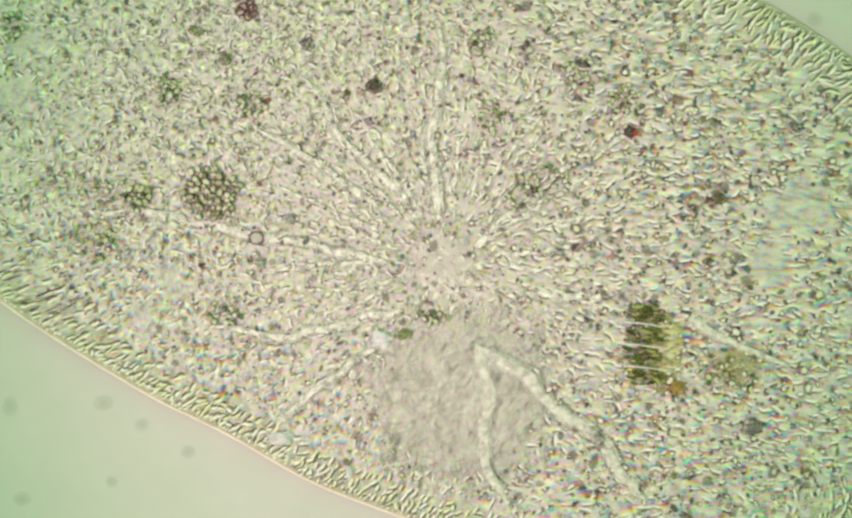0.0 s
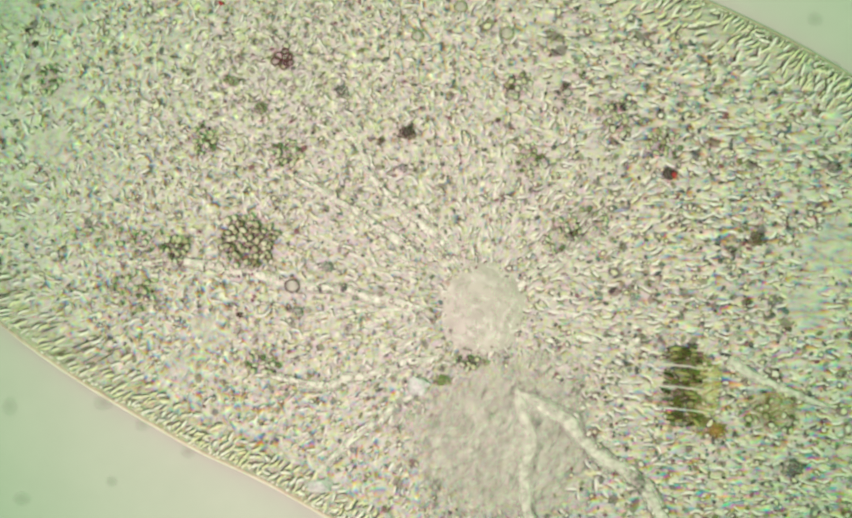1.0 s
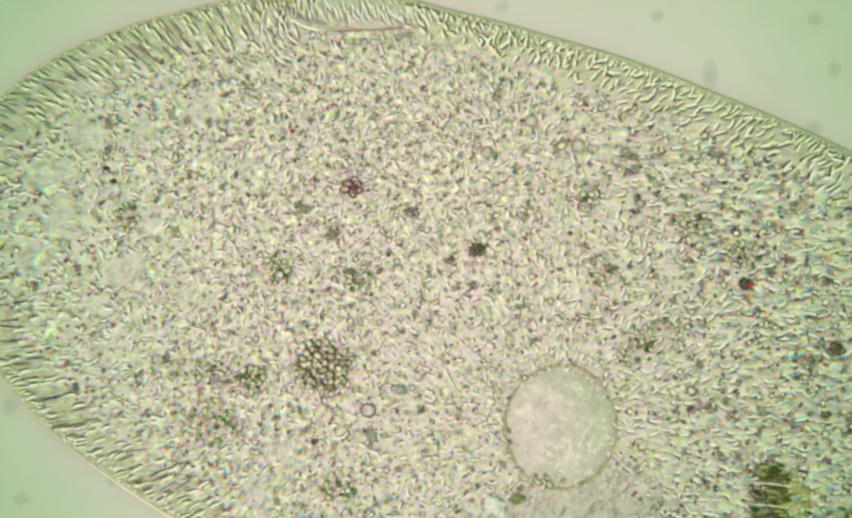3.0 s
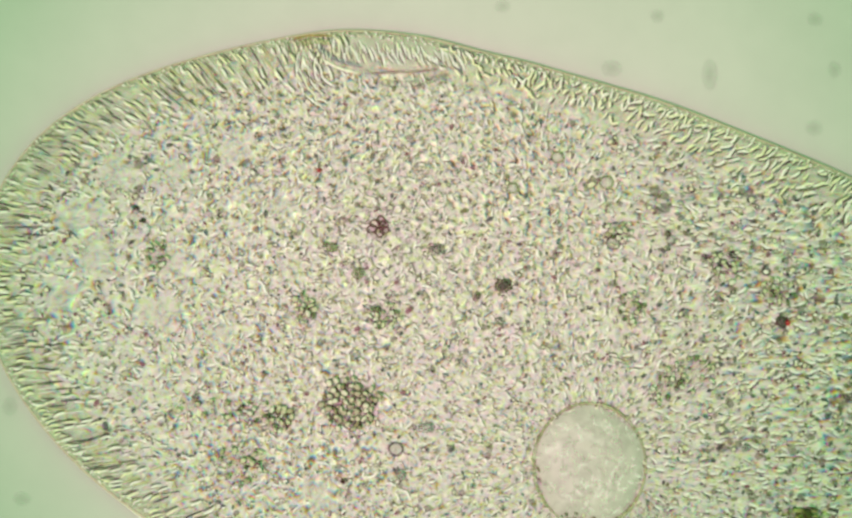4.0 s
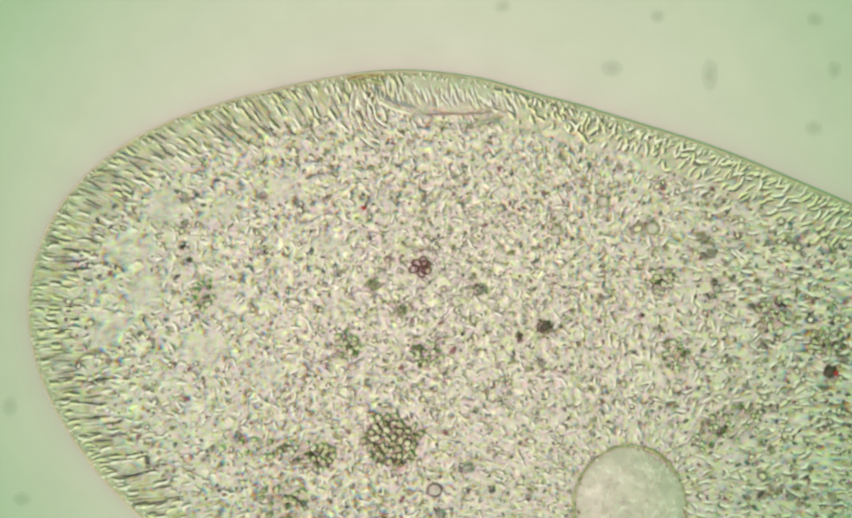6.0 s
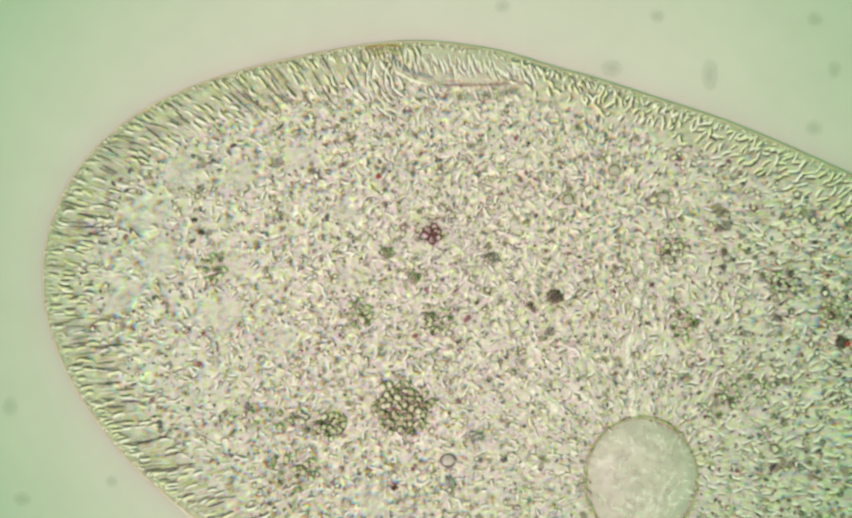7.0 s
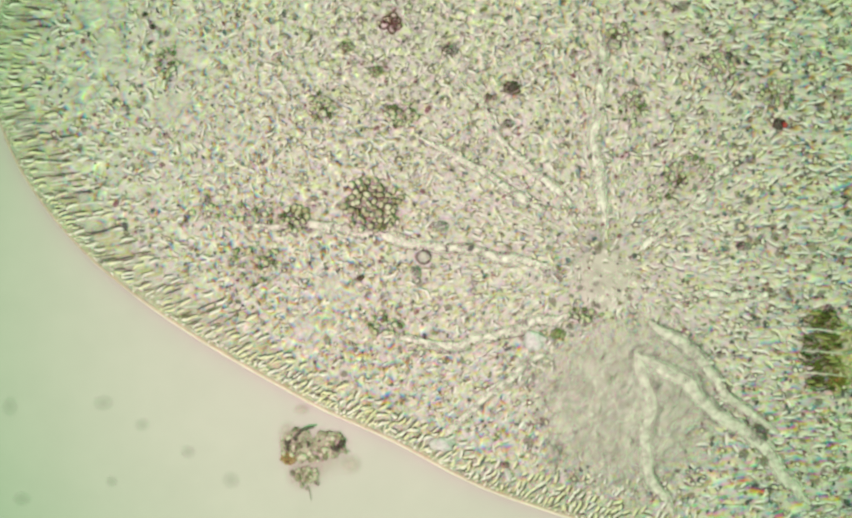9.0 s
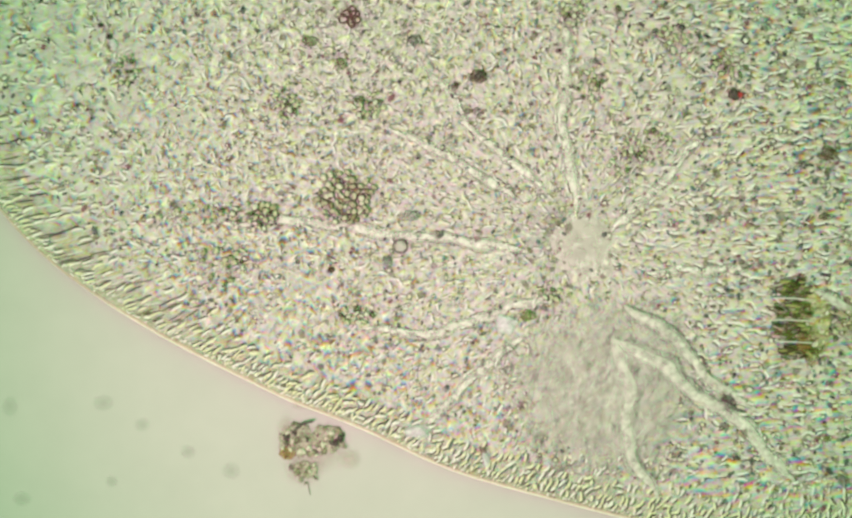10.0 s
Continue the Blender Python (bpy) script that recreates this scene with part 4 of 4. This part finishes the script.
        child("droplet_rim", ring("droplet_rim", M_PLUM if i == 0 else M_INK if i < 3 else M_OLIVE_BODY, r / 1000, r / 1000 * 0.9, 0.0022), drop, place=Matrix.Translation((0, 0, 0.003)))
    parts.update(green=food, drop_a=drops[0])
    for i, drop in enumerate(drops[1:]):
        parts["ring%d" % i] = drop
    return parts


FORE_CANALS = [
    ("v", 11, [(1093, 830), (1085, 680), (1097, 540), (1100, 460)]), ("a", 9, [(983, 793), (881, 715), (759, 648)]),
    ("a", 11, [(1005, 892), (844, 856), (684, 830), (583, 802), (433, 801)]), ("a", 11, [(1027, 977), (928, 1004), (828, 1026), (678, 1010)]),
    ("a", 9, [(989, 1043), (891, 1115), (812, 1177), (783, 1218)]), ("a", 9, [(1217, 947), (1337, 952), (1407, 947)])]
HIND_CANALS = [
    ("b", 10, [(1538, 989), (1639, 1037), (1740, 1084)]), ("b", 17, [(1160, 1040), (1191, 1128), (1176, 1228), (1222, 1345)]),
    ("b", 17, [(1165, 1045), (1250, 1096), (1302, 1155), (1373, 1203), (1435, 1282), (1476, 1331)]), ("c", 13, [(1190, 985), (1269, 1046), (1331, 1124), (1420, 1200)]),
    ("a", 9, [(1155, 868), (1243, 796), (1360, 693)]), ("a", 8, [(1042, 781), (930, 674), (836, 536)])]


def thin_rays():
    """Fine feeder canals that point at the vacuole from all sides but the nucleus's."""
    r5, rays = random.Random(17), []
    for k in range(22):
        a = radians(-14 + 222 * (k + r5.uniform(-0.3, 0.3)) / 21)
        near, far = r5.uniform(70, 140), r5.uniform(210, 360)
        bend = r5.uniform(-0.10, 0.10)
        path = []
        for j in range(4):
            q, b = near + (far - near) * j / 3, a + bend * j / 3
            path.append((1105 + q * math.cos(b), 893 - q * math.sin(b)))
        rays.append(("r", r5.uniform(4.0, 6.5), path))
    return rays


def build_canals():
    out = []
    for i, (mode, r, path) in enumerate(FORE_CANALS + HIND_CANALS + thin_rays()):
        wave = 0.3 if mode in "bc" else 0.6
        line = [cx(x, y, 0) for x, y in path]
        ob = child("radial_canal", tube("radial_canal", M_CANAL if mode in "bc" else M_CANAL_THIN, line, r / 1300, 0.22, wobble=wave, taper=0.35, seed=i), ciliate, "bright filled canal")
        child("canal_haze", tube("canal_haze", M_HAZE, [p - Vector((0, 0, 0.0006)) for p in line], r / 780, 0.10, wobble=wave, taper=0.35, seed=i), ob, "pale blurred edge of the canal")
        # the canal's shading on one side, put in as a dim grey strip
        child("canal_shade", tube("canal_shade", M_DIM_EDGE, [p + Vector((0.0045, -0.001, -0.0012)) for p in line], r / 780, 0.08, wobble=wave, taper=0.35, seed=i), ob, "dim grey shade painted beside the canal")
        out.append((mode, ob))
    return out


build_fields()
PARTS = build_inclusions()
CANAL_PARTS = build_canals()
VAC = cx(1105, 893)
FILL = 0.02
vacuole = child("contractile_vacuole", dome("contractile_vacuole", M_VACUOLE, 0.102, 0.113, FILL, 3.0, wave=0.03), ciliate, "round smooth contractile vacuole", Matrix.Translation(VAC))
child("vacuole_rim", ring("vacuole_rim", M_RIM_OLIVE, 0.103, 0.114, 0.003, 72), vacuole, "thin olive rim", Matrix.Translation((0, 0, 0.003)))


def vacuole_threads():
    n = 200
    q, a = np.sqrt(rng.random(n)) * 0.93, rng.uniform(0, 2 * math.pi, n)
    size = np.stack([rng.uniform(0.006, 0.014, n), rng.uniform(0.002, 0.0036, n), np.full(n, 0.0006)], -1)
    v, f = bent_swarm(np.stack([0.102 * q * np.cos(a), 0.113 * q * np.sin(a), FILL * (1 - q ** 3)], -1), size, rng.uniform(0, math.pi, n))
    tagged(child("fluid_thread_layer", mesh_of("fluid_thread_layer", v, f, M_FLUID_THREAD), vacuole), kind="stuff")


vacuole_threads()

# ---- on the slide ----
def build_debris():
    ob = new("debris_clump")
    ob.matrix_world = Matrix.Translation(slide_at(572, 1240))
    tagged(ob, "ragged olive brown clump of debris on the slide", "debris")
    film = dome("film", M_FILM, 1, 1, 1, 2.0, 24, 6, 0.05)
    for i, (dx, dy, rx, ry) in enumerate([(4, 2, 62, 46), (70, 20, 22, 20), (-48, -34, 18, 28), (-16, 40, 36, 30), (-22, -82, 16, 11)]):
        child("film", film, ob, place=Matrix.Translation((dx / 1000, -dy / 1000, 0.003)) @ Matrix.Diagonal((rx / 800, ry / 800, 0.002, 1)))
    for dx, dy, rx, ry, mat in ((-28, -16, 30, 28, M_LOBE), (30, -18, 31, 25, M_LOBE), (-12, 40, 22, 16, M_LOBE), (-44, 8, 15, 12, M_ORANGE)):
        child("lobe", lump("lobe", mat, rx / 1000, ry / 1000, 0.006, 0.45, 2.0, int(rx + dy), BALL3), ob, place=Matrix.Translation((dx / 1000, -dy / 1000, 0.004)))
    r3 = random.Random(5)
    mats = [M_DEBRIS, M_DEBRIS, M_DEBRIS, M_BROWN, M_INK_HARD, M_INK_HARD, M_OLIVE_BODY, M_CHIP, M_CHIP, M_CHIP]
    for cx0, cy0, sx, sy, n in [(-28, -16, 30, 28, 30), (30, -14, 32, 24, 24), (-14, 42, 24, 16, 17), (-44, 6, 10, 14, 7), (52, -20, 8, 10, 4), (6, 8, 40, 10, 8)]:
        for k in range(n):
            dx, dy = r3.gauss(cx0, sx * 0.45), r3.gauss(cy0, sy * 0.45)
            rx = r3.uniform(2.8, 7.5)
            child("flake", lump("flake", r3.choice(mats), rx / 1000, rx * r3.uniform(0.45, 0.9) / 1000, 0.004, 0.45, 1.8, r3.randint(0, 400), BALL2), ob,
                  place=Matrix.Translation((dx / 1000, -dy / 1000, r3.uniform(0.003, 0.012))) @ pose(0, 0, 0, 0, 0, r3.uniform(0, 180)))
    child("splinter", tube("splinter", M_INK_HARD, [(-0.036, 0.028, 0.014), (-0.02, 0.045, 0.015), (0.006, 0.052, 0.014)], 0.0032, seed=91), ob)
    child("hair", tube("hair", M_BROWN, [(-0.008, -0.06, 0.004), (-0.005, -0.075, 0.004), (-0.003, -0.088, 0.004)], 0.0010, seed=90), ob)
    return ob


def build_smudges():
    v, f = BALL2
    me = mesh_of("dust_speck", [(x, y, 0.12 * z) for x, y, z in v], f, M_SMUDGE)
    for x, y, r, k in [(190, 742, 20, 0.8), (206, 886, 12, 1), (346, 832, 15, 0.9), (1126, 126, 22, 0.8), (1306, 138, 17, 1.9), (1500, 36, 16, 0.9), (1536, 128, 14, 1.2),
                       (40, 918, 18, 0.8), (262, 782, 15, 0.9), (925, 12, 16, 0.8), (1498, 236, 18, 0.9), (18, 748, 16, 1.2), (1210, 30, 14, 1)]:
        ob = new("dust_speck", me)
        ob.matrix_world = Matrix.Translation(slide_at(x, y, 0.0003)) @ Matrix.Diagonal((r / 1000, r * k / 1000, 0.004, 1))
        tagged(ob, "faint soft grey dust speck on glass", "dust", "dust specks")
    ob = new("dust_speck", me)
    ob.scale = (0.018, 0.017, 0.004)
    return tagged(ob, "faint soft grey speck drifting in the water", "dust", "dust specks")


debris = build_debris()
floating_speck = build_smudges()


# ---- what moves ----
SWIM = [(0, -299.9, -424.4, 0.10), (0.5, -268.7, -380.4, -0.35), (1, -239.0, -335.6, -0.63), (1.5, -202.3, -279.0, -0.67), (2, -168.4, -192.7, -1.05), (2.5, -137.5, -146.4, -1.23),
        (2.7, -123.6, -129.5, -1.29), (3.8, -53.8, -44.3, -1.41), (4, -39.6, -28.4, -1.42), (4.5, -10.4, -2.7, -1.10), (5, 19.1, 21.5, -0.66), (5.5, 35.0, 44.1, -0.70),
        (5.7, 41.2, 49.0, -0.60), (6.8, 77.6, 35.5, 0.65), (7, 79.3, -4.5, 0.58), (7.2, 72.8, -108.6, 0.48), (7.5, 58.8, -173.6, 0.23), (8, 39.0, -271.4, -0.34),
        (8.5, 14.5, -380.0, -0.80), (9, -18.6, -414.0, -1.69), (9.5, -60.2, -434.4, -3.19), (10, -115.0, -439.1, -4.53)]


# the plasm streams inside the skin: shifts (seconds, along, down) of five stretches of the body
FLOW_TIP = [(0, 0, -16), (1, 7, -13), (2, 17, 2), (2.5, 18, 6), (4, 6, -1), (5, 0, 1), (6.8, -5, 11), (7, -7, 15), (7.5, -2, 37), (8.5, 2, 32), (9, 2, 27), (10, 17, 48)]
FLOW_FORE = [(0, 25, 6), (1, 29, 7), (2, 30, 9), (2.5, 29, 10), (4, 8, 1), (5, 0, 0), (6.8, -7, -10), (7, -7, -11), (7.5, 4, 5), (8.5, 12, 14), (9, 19, 16), (10, 47, 25)]
FLOW_MID = [(0, 36, 28), (1, 35, 27), (2, 34, 21), (2.5, 33, 19), (4, 11, 3), (5, 0, 0), (6.8, -8, -6), (7, -10, -7), (7.5, -5, 10), (8.5, 3, 22), (9, 5, 26), (10, 35, 41)]
FLOW_HIND = [(0, 9, 31), (1, 17, 27), (2, 16, 16), (2.5, 18, 12), (4, 6, -3), (5, 0, -1), (6.8, -7, -7), (7, -11, -11), (7.5, -15, 4), (8.5, -10, 14), (9, -19, 17), (10, -10, 18)]
FLOW_TAIL = [(0, -16, 25), (1, -8, 22), (2, -7, 14), (2.5, 0, 10), (4, 0, -4), (5, 1, -1), (6.8, -1, -10), (7, -5, -14), (7.5, -8, 3), (8.5, -11, 12), (9, -27, 21), (10, -20, 25)]
# the nucleus with its canals, and the vacuole
FLOW_CORE = [(0, 13, 15), (1, 18, 14), (2, 22, 11), (2.5, 24, 10), (4, 9, 0), (5, 1, -1), (6.8, -2, -9), (7, -1, -10), (7.5, 9, 10), (8.5, 17, 19), (9, 25, 21), (10, 52, 31)]
FLOW_NUCLEUS = [(0, 13, 15), (1, 18, 14), (2, 22, 11), (2.5, 24, 10), (4, 9, 0), (6.8, -2, -8), (7, -1, -9), (7.5, 9, 10), (8.5, 15, 21), (9, 6, 32), (9.5, 13, 50), (10, 30, 53)]
STRETCHES = ((285, FLOW_TIP), (690, FLOW_FORE), (950, FLOW_MID), (1240, FLOW_HIND), (1470, FLOW_TAIL))


def stream(x, y):
    """Rows (seconds, x, y) for what floats in the plasm and rests at (x, y) of the plan."""
    at = [q for q, _ in STRETCHES]
    out = []
    for k, (t, _, _) in enumerate(FLOW_MID):
        dx = np.interp(x, at, [rows[k][1] for _, rows in STRETCHES])
        dy = np.interp(x, at, [rows[k][2] for _, rows in STRETCHES])
        # the lower side streams less
        calm = float(np.interp(y, [700, 1100], [1.0, 0.5]))
        out.append((t, x + dx * calm, y + dy * calm))
    return out


DRIFT = [
    (3, 0.003, [(0, 1459, 668), (1, 1467, 665), (2.5, 1468, 651), (4, 1474, 639), (5, 1472, 641), (5.5, 1475, 643), (7, 1470, 629), (7.5, 1470, 647), (8, 1467, 657), (9, 1446, 664), (9.5, 1444, 667), (10, 1453, 668)]),
    ('cluster', 0.004, [(0, 690, 782), (1, 693, 781), (1.5, 695, 782), (2.5, 695, 782), (4, 676, 770), (5, 668, 768), (5.5, 669, 767), (6.8, 663, 758), (7, 664, 759), (7.5, 673, 776), (8.5, 683, 786), (9, 694, 792), (10, 725, 801)]),
    ('red', 0.004, [(0, 758, 444), (1, 763, 445), (2, 763, 449), (2.5, 761, 451), (4, 740, 445), (5, 730, 445), (5.5, 729, 445), (7, 717, 436), (7.5, 726, 451), (8, 733, 462), (9, 742, 456), (10, 763, 469)]),
    ('drop_a', 0.002, [(0, 773, 863), (1, 773, 862), (2.5, 775, 862), (4, 759, 854), (5, 747, 853), (5.5, 746, 853), (7, 749, 852), (7.5, 758, 866), (8.5, 769, 879), (9, 786, 888), (10, 819, 897)]),
    ('green', 0.002, [(0, 1496, 1060), (1, 1498, 1057), (2.5, 1519, 1052), (4, 1514, 1056), (5, 1510, 1060), (7, 1513, 1053), (7.5, 1517, 1070), (9, 1523, 1084), (10, 1538, 1090)]),
]


def core_shift(t, flow=FLOW_CORE):
    rows = np.array(flow)
    return np.interp(t, rows[:, 0], rows[:, 1]) / 1000, -np.interp(t, rows[:, 0], rows[:, 2]) / 1000


def rise(ob, at, rows, flow=FLOW_CORE):
    """Moves an organ with the plasm round it, and up and down by rows of (seconds, height)."""
    ts = sorted({t for t, _ in rows} | {t for t, _, _ in flow})
    deep = np.array(rows)
    steps = [(t, core_shift(t, flow), float(np.interp(t, deep[:, 0], deep[:, 1]))) for t in ts]
    walk(ob, [(t, Matrix.Translation((at[0] + dx, at[1] + dy, z))) for t, (dx, dy), z in steps])


def motions():
    walk(ciliate, [(t, pose(x / 1000, -y / 1000, 0, 0, 0, -d)) for t, x, y, d in SWIM])
    # the vacuole fills: its dome rises through the surface, and drops when it empties
    fill = [(0, 0), (0.3, 12), (0.4, 30), (0.5, 42), (0.6, 48), (0.8, 68), (1.0, 79), (1.2, 87), (1.5, 94), (2.0, 100), (2.7, 106), (4.0, 110), (5.5, 111), (7.0, 112),
            (7.5, 112), (8.0, 110), (8.2, 108), (8.3, 90), (8.4, 68), (8.5, 50), (8.6, 20), (8.7, 0), (9.6, 0), (9.8, 15), (10, 45)]
    # it sinks a little towards the nucleus before it empties
    sag = lambda t: np.interp(t, [7.0, 8.0, 8.4, 8.7, 9.6], [0.0, 0.4, 1.0, 1.0, 0.0])
    walk(vacuole, [(t, pose(VAC.x + core_shift(t)[0] - 0.018 * sag(t), VAC.y + core_shift(t)[1] - 0.036 * sag(t), 0.003 - FILL * (1 - (r / 116) ** 3))) for t, r in fill])
    # the canals empty while it fills
    empty = {"v": [(0, 0.002), (0.6, 0.0016), (0.9, 0.0), (1.2, -0.005), (1.6, -0.012), (5.5, -0.012), (6.4, -0.004), (7.0, 0.0006), (7.5, 0.0016), (8.2, 0.002), (10, 0.002)],
             "a": [(0, 0.002), (0.9, 0.0017), (1.5, -0.0003), (2.1, -0.006), (3.2, -0.012), (5.5, -0.012), (6.7, -0.003), (7.1, 0.0004), (7.5, 0.0014), (8.4, 0.002), (10, 0.002)],
             "r": [(0, 0.0018), (0.8, 0.0013), (1.4, -0.0015), (2.0, -0.012), (6.8, -0.012), (7.5, -0.0006), (8.6, -0.0003), (10, -0.0003)],
             "c": [(0, -0.0015), (1.2, -0.0015), (2.6, -0.006), (6.6, -0.006), (7.4, 0.0), (8.4, 0.003), (10, 0.003)],
             "b": [(0, 0.003), (1.2, 0.003), (2.0, 0.0012), (2.6, -0.001), (4.0, -0.004), (6.4, -0.004), (7.1, 0.0008), (8.0, 0.003), (10, 0.003)]}
    for mode, ob in CANAL_PARTS:
        rise(ob, (0, 0), empty[mode], FLOW_NUCLEUS if mode in "bc" else FLOW_CORE)
    for ob in CORE_PARTS:
        at = ob.matrix_basis.translation.copy()
        rise(ob, at, [(0, at.z), (10, at.z)], FLOW_NUCLEUS)
    # the crowd of grains streams as a whole, a little behind the organs
    for ob in GRAIN_LAYERS:
        walk(ob, [(t, Matrix.Translation((0.8 * core_shift(t)[0], 0.8 * core_shift(t)[1], 0))) for t, _, _ in FLOW_CORE])
    # slow streaming of single inclusions inside the body
    own = [key for key, _, _ in DRIFT]
    for key, ob in PARTS.items():
        if key not in own:
            at = ob.matrix_basis.translation.copy()
            walk(ob, [(t, Matrix.Translation(cx(x, y, at.z))) for t, x, y in stream(784 + 1000 * at.x, 477 - 1000 * at.y)])
    for key, z, rows in DRIFT:
        walk(PARTS[key], [(t, Matrix.Translation(cx(x, y, z))) for t, x, y in rows])
    walk(debris, [(t, Matrix.Translation(slide_at(x, y))) for t, x, y in [(0, 570, 1240), (6.8, 570, 1240), (7.2, 571, 1150), (7.6, 572, 1045), (8.1, 573, 945), (8.5, 576, 866), (9.0, 576, 835), (9.5, 577, 826), (10, 574, 825)]])
    walk(floating_speck, [(t, Matrix.Translation(slide_at(425, y, 0.0003))) for t, y in [(0, 1290), (6.8, 1290), (7.2, 1200), (7.6, 1095), (8.1, 992), (8.5, 912), (9.0, 884), (9.5, 872), (10, 867)]])


motions()
